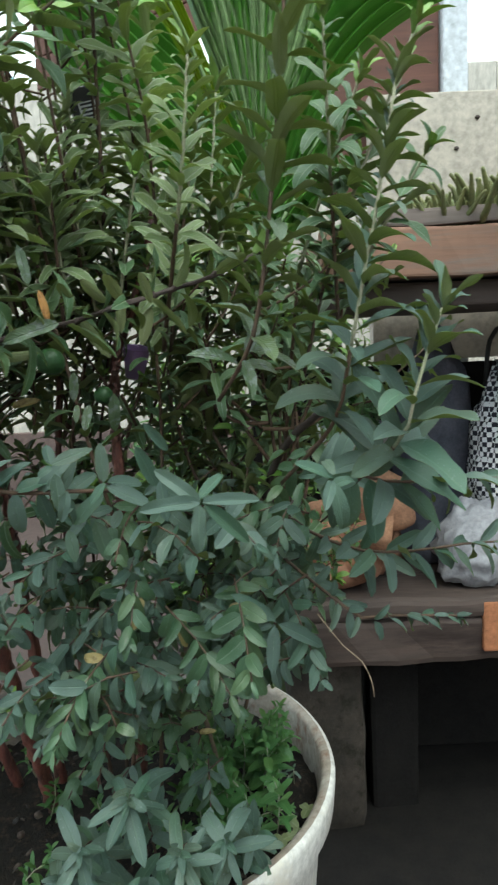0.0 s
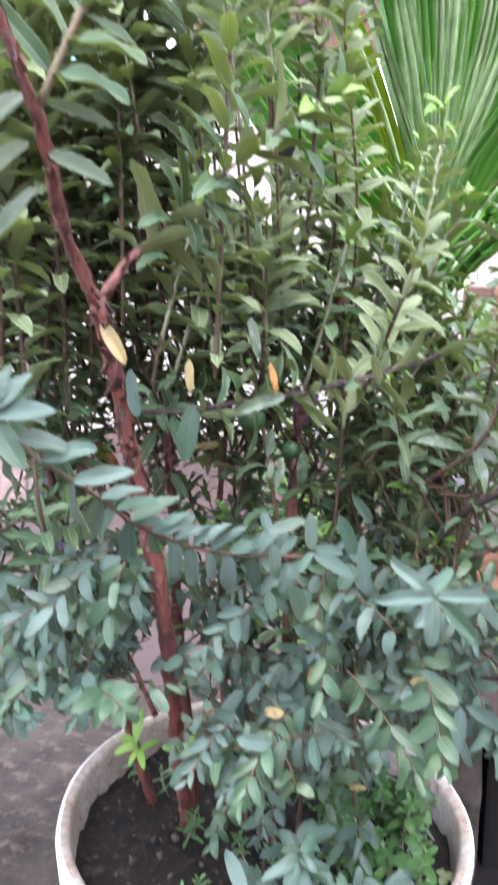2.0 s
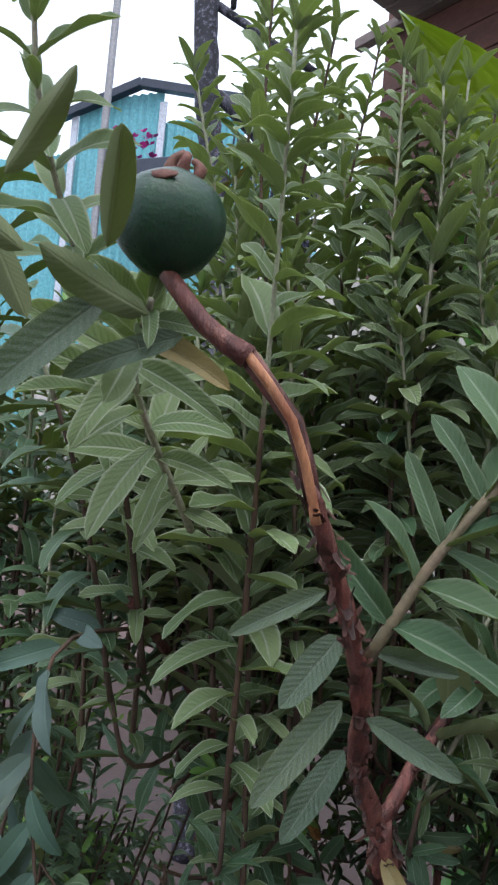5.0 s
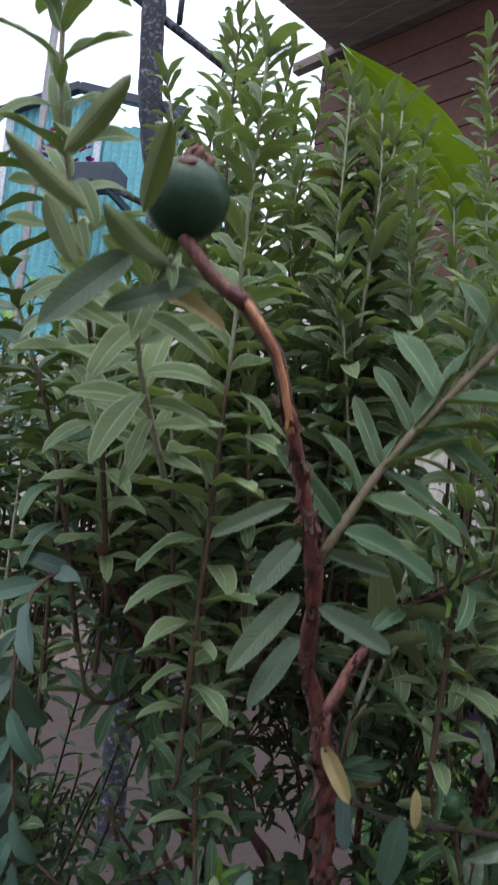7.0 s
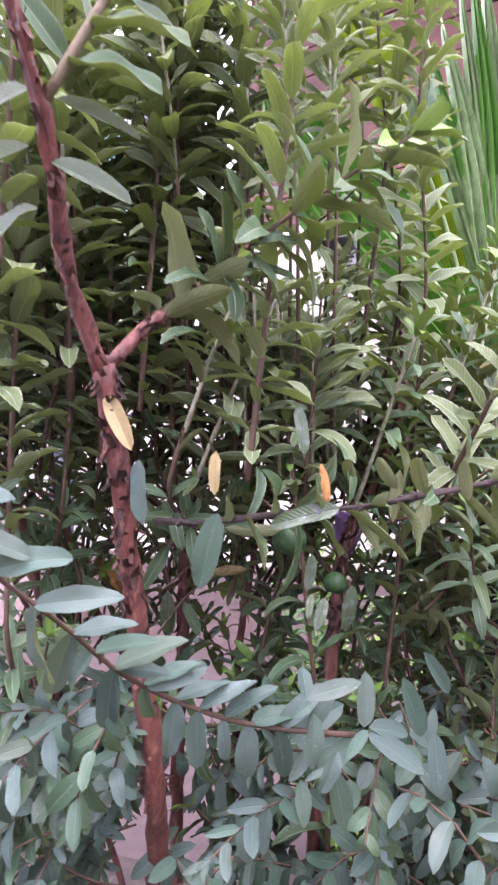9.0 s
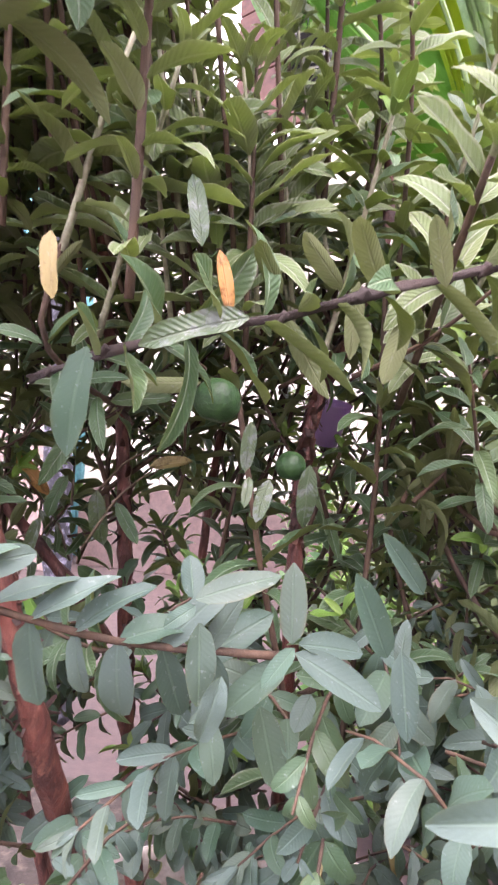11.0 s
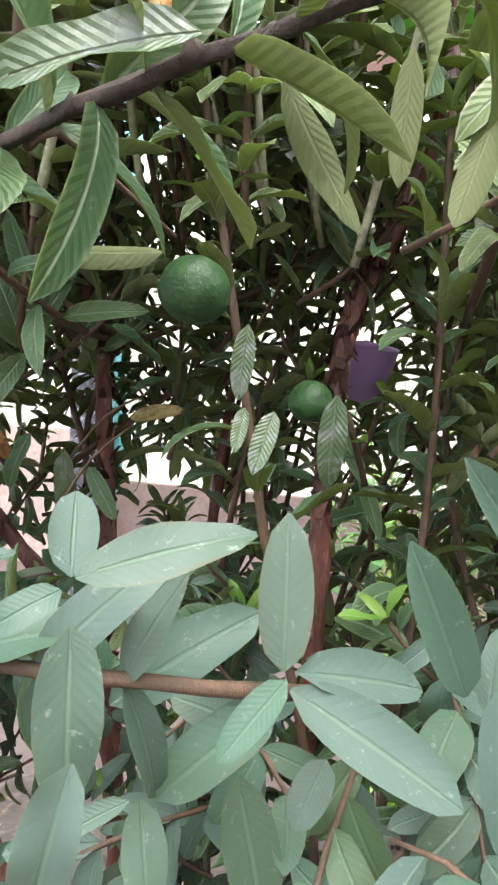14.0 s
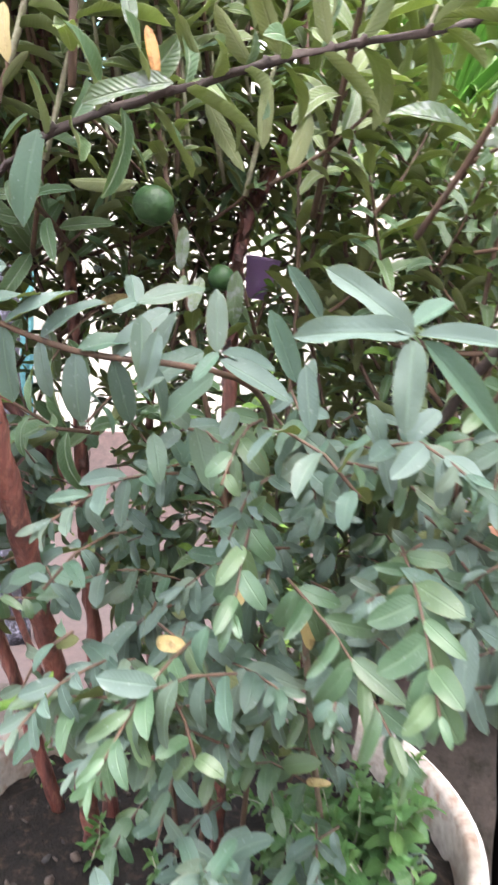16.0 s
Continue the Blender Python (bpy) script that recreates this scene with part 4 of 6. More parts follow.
g.limb([(0.05, 0.56, 0.715), (0.068, 0.535, 0.697), (0.082, 0.522, 0.688), (0.088, 0.512, 0.675), (0.089, 0.508, 0.664)], 0.0006, 0.0004, BARK_PALE, "branch", "thin bare hanging twig", 5)
# horizontal branch with the orange leaf
H_LINE = [(-0.33, 0.70, 0.95), (-0.27, 0.645, 0.957), (-0.229, 0.63, 0.967), (-0.174, 0.62, 0.976), (-0.119, 0.62, 0.99), (-0.067, 0.632, 1.005), (-0.029, 0.65, 1.018), (0.013, 0.68, 1.04)]
g.limb(H_LINE, 0.0024, 0.0018, BARK_DARK, "branch", "dark horizontal branch", 9, 1.5)
for k, p in enumerate(smooth_line(H_LINE, 0.017)[2:]):
    if k % 5 in (1, 4):
        continue
    e = Vector((0.0006 * (k % 3 - 1), -0.0005 * (k % 2), 0.0006 * (k % 4 - 1.5)))
    g.limb([p + e + Vector((-0.0025, 0, -0.002)), p + e, p + e + Vector((0.002, 0.0005, 0.002))], 0.002, 0.0037 - 0.0004 * (k % 3), BARK_DARK, "node", "", 7, 0.9)



def flakes(name, line, radius, n, size, seed):
    """Curled flakes of bark along a limb, joined into one part."""
    r = random.Random(seed)
    path = [g.inv @ p for p in smooth_line(line, 0.01)]
    bm = bmesh.new()
    for i in range(n):
        k = r.randrange(len(path) - 1)
        d = (path[k + 1] - path[k]).normalized()
        p = path[k].lerp(path[k + 1], r.random())
        side = d.orthogonal().normalized()
        a = r.uniform(0, 6.28)
        o = side * math.cos(a) + d.cross(side) * math.sin(a)
        w = d.cross(o) * size * r.uniform(0.2, 0.5)
        u = d * size * r.uniform(0.5, 1.4) * r.choice((-1, 1))
        rows = []
        for f, lift in ((0.0, 0.85), (0.5, 1.0), (1.0, 1.0 + r.uniform(0.1, 0.9))):
            c = p + u * f + o * radius * lift
            rows.append([bm.verts.new(c - w * (1 - 0.5 * f)), bm.verts.new(c + o * radius * 0.12), bm.verts.new(c + w * (1 - 0.5 * f))])
        for x, y in zip(rows, rows[1:]):
            for j in range(2):
                bm.faces.new((x[j], x[j + 1], y[j + 1], y[j]))
    bmesh.ops.solidify(bm, geom=bm.faces[:], thickness=0.0003)
    tagged(part(name, bm, FLAKE, g.ob, "curled peeling bark flakes"), kind="stuff")


flakes("peeling_bark", STEM, 0.0044, 130, 0.006, 1)
flakes("peeling_bark", [(-0.304, 0.69, 0.72), (-0.314, 0.64, 0.857), (-0.32, 0.6, 0.948), (-0.321, 0.575, 1.0), (-0.328, 0.55, 1.06)], 0.0084, 170, 0.009, 2)
flakes("peeling_bark", C_LINE[:4], 0.0042, 80, 0.007, 3)
flakes("peeling_bark", [(-0.174, 0.85, 0.834), (-0.172, 0.85, 0.906), (-0.163, 0.85, 0.955), (-0.142, 0.86, 1.008)], 0.006, 110, 0.011, 4)
flakes("peeling_bark", [(-0.35, 0.95, 0.6), (-0.362, 0.927, 0.90), (-0.382, 0.913, 1.04)], 0.008, 70, 0.01, 5)

rng = g.rng
g.shoot(H_LINE, 0.05, 0.02, limb=False, start=0.25, spread=70, droop=0.0, up=0.25)


def spray(line, size, gap, first, second, facing, tone, width, start, seed):
    """Leaf pairs along a twig, both sides spread flat: each side's way is (across, along, down)."""
    r = random.Random(seed)
    path = smooth_line(line, gap)
    for i in range(int(len(path) * start), len(path) - 1):
        d = (path[i + 1] - path[i]).normalized()
        n = d.cross(Vector((0, 1, 0))).normalized()
        for k, (across, along, down) in enumerate((first, second)):
            if r.random() < 0.08:
                continue
            way = n * across * (1 if k == 0 else -1) + d * along + Vector((0, r.uniform(-0.35, 0.25), -down)) + Vector((r.uniform(-0.3, 0.3), 0, r.uniform(-0.25, 0.25)))
            face = Vector(facing) + Vector((r.uniform(-0.5, 0.5), 0, r.uniform(-0.4, 0.4)))
            g.leaf(path[i], way, face, size * r.uniform(0.8, 1.15), tone, r.choice((0, 1, 2, 7, 8, 3)), width * r.uniform(0.9, 1.15))


spray(B_LINE, 0.056, 0.02, (0.8, 0.55, 0.0), (0.8, 0.55, 0.05), (0.1, -0.6, 0.8), GREEN, 0.78, 0.12, 4)
spray(B_LINE, 0.05, 0.03, (0.3, 0.9, -0.2), (0.3, 0.8, 0.1), (-0.2, -0.3, 0.9), GREEN, 0.78, 0.2, 6)
g.shoot(C_LINE[2:], 0.06, 0.013, 0.002, 0.0012, start=0.02, spread=70, up=0.3, dark=True)
g.shoot(C_LINE[:4], 0.055, 0.022, limb=False, start=0.4, spread=60)
# rosette and hanging leaves nearest the path
g.leaf((-0.141, 0.616, 0.830), (-0.03, 0.03, 1.00), (0.17, -0.75, 0.64), 0.037, PALE, 1, 1.28)
g.leaf((-0.138, 0.617, 0.830), (0.77, 0.61, -0.18), (0.16, -0.75, 0.64), 0.039, PALE, 1, 1.22)
g.leaf((-0.139, 0.616, 0.826), (0.90, 0.02, -0.44), (0.16, -0.74, 0.66), 0.046, PALE, 1, 1.22)
g.leaf((-0.139, 0.611, 0.830), (-0.53, -0.48, -0.70), (0.17, -0.74, 0.65), 0.023, PALE, 1, 1.34)
g.leaf((-0.144, 0.625, 0.818), (-0.75, -0.24, -0.61), (0.17, -0.72, 0.67), 0.042, PALE, 1, 1.34)
g.leaf((-0.193, 0.631, 0.807), (0.74, 0.24, 0.62), (0.34, -0.66, 0.67), 0.050, PALE, 1, 1.16)
g.leaf((-0.179, 0.585, 0.854), (0.90, 0.26, 0.36), (0.42, -0.71, 0.57), 0.039, PALE, 1, 1.16)
g.leaf((-0.174, 0.576, 0.847), (0.12, -0.18, -0.98), (0.41, -0.68, 0.61), 0.034, PALE, 1, 1.40)
g.leaf((-0.180, 0.585, 0.854), (-0.25, 0.45, 0.86), (0.42, -0.70, 0.57), 0.020, PALE, 1, 1.95)
g.leaf((-0.176, 0.575, 0.854), (-0.50, -0.81, -0.31), (0.43, -0.69, 0.58), 0.016, PALE, 1, 1.59)
g.leaf((-0.083, 0.644, 0.853), (-0.50, -0.40, 0.77), (-0.10, -0.83, 0.54), 0.038, PALE, 1, 0.98)
g.leaf((-0.098, 0.659, 0.815), (-0.33, -0.29, 0.90), (-0.03, -0.76, 0.65), 0.048, PALE, 1, 1.10)
g.leaf((-0.091, 0.641, 0.825), (0.12, -0.27, -0.96), (-0.06, -0.77, 0.64), 0.041, PALE, 1, 1.16)
g.leaf((-0.091, 0.671, 0.806), (0.08, 0.08, 0.99), (-0.05, -0.75, 0.66), 0.026, PALE, 1, 1.22)
g.leaf((-0.183, 0.633, 0.781), (0.28, -0.28, -0.92), (0.28, -0.62, 0.73), 0.032, PALE, 1, 1.46)
g.leaf((-0.160, 0.650, 0.784), (0.32, -0.20, -0.93), (0.19, -0.67, 0.72), 0.041, PALE, 1, 1.46)
g.leaf((-0.134, 0.648, 0.795), (-0.30, -0.65, -0.70), (0.11, -0.70, 0.70), 0.020, PALE, 1, 1.83)
g.leaf((-0.128, 0.670, 0.780), (0.15, 0.00, -0.99), (0.08, -0.70, 0.71), 0.048, PALE, 1, 1.10)
g.leaf((-0.157, 0.549, 0.837), (-0.21, -0.10, -0.97), (0.36, -0.61, 0.71), 0.029, PALE, 1, 1.10)
g.leaf((-0.161, 0.578, 0.815), (-0.84, -0.22, -0.50), (0.29, -0.62, 0.73), 0.018, PALE, 1, 0.98)
# leaves on and below the horizontal branch
g.leaf((-0.169, 0.612, 0.978), (-0.86, -0.44, -0.25), (0.33, -0.84, 0.44), 0.052, DULL, 1, 0.90)
g.leaf((-0.178, 0.610, 0.979), (-0.19, -0.04, 0.98), (0.40, -0.91, 0.11), 0.03, ORANGE, 1, 0.85)
g.leaf((-0.198, 0.626, 1.014), (-0.15, 0.00, 0.99), (0.45, -0.89, 0.02), 0.039, DULL, 1, 0.90)
g.leaf((-0.158, 0.646, 0.984), (0.37, 0.50, -0.78), (-0.27, 0.95, -0.13), 0.048, DULL, 1, 0.85)
g.leaf((-0.126, 0.686, 1.011), (-0.07, 0.21, -0.98), (-0.12, 0.99, -0.08), 0.043, DULL, 1, 0.90)
g.leaf((-0.099, 0.703, 0.996), (-0.26, -0.10, -0.96), (-0.01, 0.99, -0.15), 0.042, DULL, 1, 1.10)
g.leaf((-0.220, 0.709, 0.953), (-0.96, -0.25, -0.08), (-0.38, 0.88, -0.29), 0.048, DULL, 1, 0.85)
g.leaf((-0.159, 0.636, 0.994), (-0.31, -0.70, 0.64), (-0.29, 0.95, -0.08), 0.033, DULL, 1, 1.00)
g.leaf((-0.129, 0.633, 0.995), (-0.49, -0.66, 0.57), (-0.16, 0.99, -0.06), 0.037, DULL, 1, 1.00)
g.leaf((-0.111, 0.617, 0.993), (-0.32, -0.61, 0.72), (-0.08, 1.00, -0.04), 0.037, DULL, 1, 1.10)
g.leaf((-0.084, 0.603, 0.991), (-0.23, -0.37, 0.90), (0.06, 1.00, -0.02), 0.030, DULL, 1, 1.10)
g.leaf((-0.195, 0.748, 0.931), (-0.06, -0.06, -1.00), (0.27, -0.90, 0.35), 0.034, DULL, 1, 1.10)
g.leaf((-0.181, 0.750, 0.893), (-0.17, -0.40, -0.90), (0.23, -0.87, 0.43), 0.030, DULL, 1, 1.30)
g.leaf((-0.194, 0.747, 0.894), (0.00, -0.50, -0.87), (0.26, -0.86, 0.43), 0.022, DULL, 1, 1.20)
g.leaf((-0.158, 0.777, 0.903), (-0.04, -0.04, -1.00), (0.16, -0.90, 0.41), 0.046, DULL, 1, 1.10)
g.leaf((-0.099, 0.795, 0.996), (0.18, 0.04, -0.98), (0.01, -0.98, 0.21), 0.028, DULL, 1, 1.20)
# leaves below the torn bark and round the fruit
g.leaf((-0.344, 0.452, 1.190), (-0.47, -0.54, -0.70), (0.15, -0.90, 0.41), 0.044, DULL, 1, 1.30)
g.leaf((-0.341, 0.454, 1.159), (-0.49, -0.56, -0.67), (0.14, -0.87, 0.47), 0.063, DULL, 1, 0.90)
g.leaf((-0.340, 0.467, 1.131), (-0.40, -0.65, -0.65), (0.13, -0.85, 0.51), 0.052, DULL, 1, 0.90)
g.leaf((-0.329, 0.458, 1.152), (0.92, 0.02, -0.38), (0.11, -0.87, 0.48), 0.050, DULL, 1, 0.95)
g.leaf((-0.329, 0.455, 1.185), (0.88, 0.44, -0.19), (0.11, -0.90, 0.42), 0.048, DULL, 1, 0.80)
g.leaf((-0.350, 0.438, 1.213), (-0.81, -0.36, -0.46), (0.17, -0.91, 0.37), 0.050, DULL, 1, 0.80)
g.leaf((-0.402, 0.339, 1.318), (-0.55, -0.80, 0.25), (-0.39, 0.92, -0.08), 0.048, DULL, 1, 0.90)
g.leaf((-0.428, 0.301, 1.329), (-0.72, -0.45, 0.53), (-0.51, 0.86, -0.03), 0.042, DULL, 1, 0.90)
g.leaf((-0.413, 0.325, 1.338), (0.46, -0.64, 0.62), (-0.44, 0.90, -0.02), 0.045, DULL, 1, 0.90)
g.leaf((-0.425, 0.343, 1.324), (-0.28, -0.66, -0.69), (0.45, -0.89, 0.08), 0.063, DULL, 1, 0.90)
g.leaf((-0.394, 0.351, 1.313), (-0.70, -0.59, -0.39), (0.36, -0.93, 0.10), 0.046, DULL, 1, 0.80)
g.leaf((-0.450, 0.314, 1.361), (0.71, -0.11, 0.69), (-0.54, 0.84, 0.03), 0.045, DULL, 1, 0.90)
g.leaf((-0.462, 0.323, 1.345), (0.44, 0.17, -0.88), (-0.56, 0.83, -0.03), 0.036, DULL, 1, 1.10)
# two rosettes over the bench side
g.leaf((-0.042, 0.497, 0.834), (-0.76, 0.00, 0.65), (-0.11, -0.80, 0.58), 0.043, PALE, 1, 0.95)
g.leaf((-0.042, 0.497, 0.834), (-0.94, -0.33, 0.04), (-0.11, -0.80, 0.58), 0.046, PALE, 1, 0.90)
g.leaf((-0.042, 0.496, 0.832), (-0.08, -0.41, -0.91), (-0.11, -0.80, 0.59), 0.036, PALE, 1, 1.10)
g.leaf((-0.040, 0.497, 0.834), (0.95, 0.32, -0.04), (-0.11, -0.80, 0.58), 0.047, PALE, 1, 0.80)
g.leaf((-0.038, 0.497, 0.832), (0.68, 0.19, -0.70), (-0.12, -0.80, 0.59), 0.048, PALE, 1, 0.90)
g.leaf((-0.042, 0.497, 0.837), (0.50, 0.74, 0.44), (-0.11, -0.81, 0.58), 0.034, PALE, 1, 1.00)
g.leaf((0.015, 0.643, 0.675), (-0.81, 0.00, 0.58), (-0.09, -0.74, 0.67), 0.052, PALE, 1, 1.00)
g.leaf((0.018, 0.643, 0.671), (0.91, -0.15, -0.39), (-0.09, -0.74, 0.67), 0.052, PALE, 1, 0.90)
g.leaf((0.014, 0.642, 0.670), (-0.11, -0.37, -0.92), (-0.09, -0.74, 0.67), 0.046, PALE, 1, 1.10)
g.leaf((0.012, 0.642, 0.671), (-0.99, -0.12, -0.09), (-0.09, -0.74, 0.67), 0.032, PALE, 1, 1.00)
# pale and yellow leaves by the trunk
g.leaf((-0.325, 0.553, 1.04), (0.55, -0.2, -0.8), (0.2, -1, 0.3), 0.042, YELLOW, 1, 1.1)
g.leaf((-0.308, 0.58, 1.0), (0.1, -0.15, -1), (-0.2, -1, 0.2), 0.045, PALE, 1)
g.leaf((-0.262, 0.64, 0.965), (-0.15, -0.25, -1), (0.1, -1, 0.3), 0.06, PALE, 2, 1.15)
g.leaf((-0.255, 0.585, 1.01), (0.05, -0.1, -1), (0, -1, 0.2), 0.03, YELLOW, 0)
g.leaf((-0.128, 0.70, 0.685), (-0.3, -0.2, -0.9), (0, -1, 0.3), 0.038, YELLOW, 1, 1.2)
g.leaf((-0.09, 0.70, 0.665), (0.2, -0.1, -1), (0.2, -1, 0.3), 0.042, YELLOW, 1, 1.1)

# low front branch with broad blue-green leaves
L_LINE = [(-0.358, 0.42, 0.972), (-0.335, 0.45, 0.935), (-0.305, 0.49, 0.9), (-0.29, 0.52, 0.875), (-0.262, 0.56, 0.848), (-0.217, 0.595, 0.828), (-0.16, 0.618, 0.822)]
g.limb([(-0.176, 0.86, 0.7), (-0.125, 0.75, 0.77), (-0.125, 0.66, 0.81), *L_LINE[:0:-1]], 0.0026, 0.0014, TWIG_BROWN, "branch", "reddish twig")
g.limb(L_LINE[:2], 0.002, 0.0012, SHOOT, "branch", "pale green twig end")
spray(L_LINE[:5], 0.046, 0.021, (0.8, 0.5, 0.0), (0.6, 0.4, 0.4), (0.05, -0.75, 0.6), PALE, 1.15, 0.08, 11)
spray(L_LINE[3:], 0.04, 0.02, (0.8, 0.5, 0.1), (0.6, 0.35, 0.4), (0.05, -0.75, 0.6), PALE, 1.1, 0.0, 12)
for way, size, tone, wide in (((-1.0, -0.1, -0.1), 0.04, PALE, 1.2), ((-0.25, 0.0, 1.0), 0.034, FRESH, 1.2), ((0.05, -0.2, -1.0), 0.034, FRESH, 1.25), ((0.25, 0.3, 0.95), 0.038, PALE, 1.3), ((0.95, 0.1, 0.1), 0.045, PALE, 1.3), ((0.6, 0.2, 0.7), 0.04, PALE, 1.3), ((0.55, -0.1, -0.8), 0.045, PALE, 1.3)):
    g.leaf((-0.358, 0.42, 0.972), way, (0.05, -0.85, 0.45), size, tone, 0, wide)
# a lower twig with a yellowing leaf on the yard side
g.limb([(-0.36, 0.86, 0.5), (-0.42, 0.88, 0.6), (-0.54, 0.9, 0.75), (-0.58, 0.9, 0.79)], 0.004, 0.002, BARK, "branch", "red-brown low branch")
g.limb([(-0.54, 0.9, 0.75), (-0.494, 0.863, 0.71), (-0.416, 0.81, 0.645)], 0.004, 0.003, BARK, "branch", "red-brown low twig")
g.leaf((-0.505, 0.85, 0.712), (0.9, -0.2, -0.1), (0, -0.8, 0.6), 0.035, YELLOW, 0, 1.1)
g.leaf((-0.52, 0.85, 0.735), (0.9, -0.3, -0.1), (0, -0.7, 0.7), 0.05, FRESH, 0, 1.2)
g.star((-0.382, 0.765, 0.653), (0.0, -0.8, 0.6), 0.036, 7, PALE, 0.2, 0.2)
g.star((0.06, 0.50, 0.85), (0.0, -0.7, 0.7), 0.04, 5, PALE, 0.6)
g.star((-0.268, 0.665, 0.575), (0, -0.6, 0.8), 0.042, 6, PALE, 0.3, 0.2)
g.leaf((-0.266, 0.662, 0.582), (-1, -0.1, 0.15), (0, -0.6, 0.8), 0.034, YOUNG, 1, 1.25)
g.leaf((-0.266, 0.662, 0.582), (1, 0.0, 0.1), (0, -0.6, 0.8), 0.034, YOUNG, 1, 1.2)
g.leaf((-0.266, 0.662, 0.584), (0.1, 0.2, 1), (0, -0.9, 0.3), 0.022, YOUNG, 1, 1.0)
g.star((-0.34, 0.70, 0.56), (0, -0.6, 0.8), 0.035, 7, YOUNG, 0.3, 0.5)
g.star((-0.05, 0.535, 1.205), (0, -0.6, 0.8), 0.03, 4, YOUNG, 0.3, 0.6)

# shoots whose places are known
for pts, s in (
    ([(-0.1, 0.8, 0.95), (-0.055, 0.64, 1.1), (-0.041, 0.617, 1.2)], 0.05),
    ([(-0.13, 0.98, 1.0), (-0.128, 1.0, 1.2), (-0.12, 1.01, 1.42), (-0.11, 1.0, 1.55)], 0.055),
    ([(-0.55, 0.66, 1.08), (-0.54, 0.583, 1.23), (-0.531, 0.50, 1.35), (-0.509, 0.395, 1.45), (-0.50, 0.38, 1.56)], 0.065),
    ([(-0.47, 0.55, 1.22), (-0.45, 0.42, 1.30), (-0.405, 0.345, 1.325)], 0.06),
    ([(-0.53, 0.88, 1.1), (-0.53, 0.86, 1.4), (-0.525, 0.843, 1.72), (-0.52, 0.84, 1.8)], 0.06),
    ([(-0.33, 0.8, 1.1), (-0.33, 0.76, 1.35), (-0.325, 0.742, 1.6), (-0.32, 0.74, 1.72)], 0.06),
    ([(-0.26, 0.78, 1.05), (-0.268, 0.707, 1.226), (-0.26, 0.68, 1.4), (-0.25, 0.66, 1.5)], 0.06),
    ([(-0.17, 0.85, 1.1), (-0.15, 0.79, 1.41), (-0.13, 0.78, 1.56)], 0.06),
    ([(-0.35, 0.75, 1.1), (-0.34, 0.68, 1.38), (-0.334, 0.675, 1.5), (-0.34, 0.67, 1.6)], 0.06),
    ([(-0.42, 0.7, 1.05), (-0.43, 0.66, 1.25), (-0.44, 0.62, 1.42)], 0.06),
    ([(-0.64, 0.72, 0.95), (-0.63, 0.68, 1.2), (-0.6, 0.62, 1.33)], 0.06),
):
    g.shoot(pts, min(s * 0.88, 0.052), 0.0148, start=0.12, tip=pts[-1][0] != -0.405, spread=66, width=0.96, tone=FRESH, free=pts[0][0] in (-0.55, -0.47))

for pts, size, tone in (
    ([(0.03, 0.72, 0.8), (0.073, 0.6, 0.877), (0.086, 0.57, 0.943), (0.1, 0.56, 1.019), (0.112, 0.56, 1.075), (0.125, 0.56, 1.15)], 0.055, PALE),
    ([(0.08, 0.7, 0.78), (0.125, 0.57, 0.862), (0.135, 0.55, 0.904), (0.149, 0.55, 0.949), (0.158, 0.55, 0.973)], 0.064, PALE),
    ([(-0.03, 0.64, 0.9), (0.0, 0.57, 0.947), (0.014, 0.56, 1.0), (0.03, 0.56, 1.118), (0.041, 0.56, 1.23), (0.045, 0.56, 1.3)], 0.048, DULL),
):
    g.shoot(pts, size, 0.0135, 0.0022, 0.0013, start=0.15 if tone == DULL else 0.38, spread=68, tone=tone, up=0.25, width=1.0, dark=tone == DULL, free=True)

g.shoot([(-0.16, 0.85, 1.05), (-0.18, 0.82, 1.15), (-0.19, 0.8, 1.22)], 0.045, 0.013, 0.002, 0.0011, start=0.2, spread=68, tone=FRESH, free=True)
g.limb([(-0.235, 0.64, 0.967), (-0.238, 0.66, 0.98), (-0.233, 0.69, 0.975), (-0.22, 0.72, 0.962)], 0.0016, 0.0009, TWIG_BROWN, "branch", "thin forked twig", 6)

# the crown of upright shoots, each on a slim stem from a trunk
NODES = [Vector(p) for p in ((-0.19, 0.97, 0.6), (-0.2, 1.0, 0.72), (-0.355, 0.94, 0.7), (-0.37, 0.92, 0.92), (-0.5, 0.9, 0.75), (-0.55, 0.83, 0.98), (-0.02, 0.92, 0.66), (0.03, 0.86, 0.8), (-0.3, 1.02, 0.78))]


def upright(x, y, z, top, dx, dy, size, spread, plant=None, foot=None, start=0.45, tone=GREEN):
    plant = plant or g
    foot = foot or min(NODES, key=lambda n: (n - Vector((x, y, z - 0.12))).length) + Vector((rng.uniform(-0.02, 0.02), rng.uniform(-0.02, 0.02), rng.uniform(-0.1, 0.06)))
    p = Vector((x, y, z))
    plant.shoot([foot, foot.lerp(p, 0.55) + Vector((rng.uniform(-0.03, 0.03), rng.uniform(-0.03, 0.03), -0.02)), p, (x + dx * 0.1, y + dy * 0.1, z + 0.06)], 0.045, 0.024, 0.0028, 0.002, start=start, spread=75, bare=0.15, tip=False, dark=True, width=0.9)
    plant.shoot([(x + dx * 0.1, y + dy * 0.1, z + 0.055), (x + dx * 0.4, y + dy * 0.35, (z + top) / 2), (x + dx, y + dy, top)], size * 0.92, 0.0172, 0.0028, 0.0014, start=0.03, spread=spread, width=0.98, tone=tone)


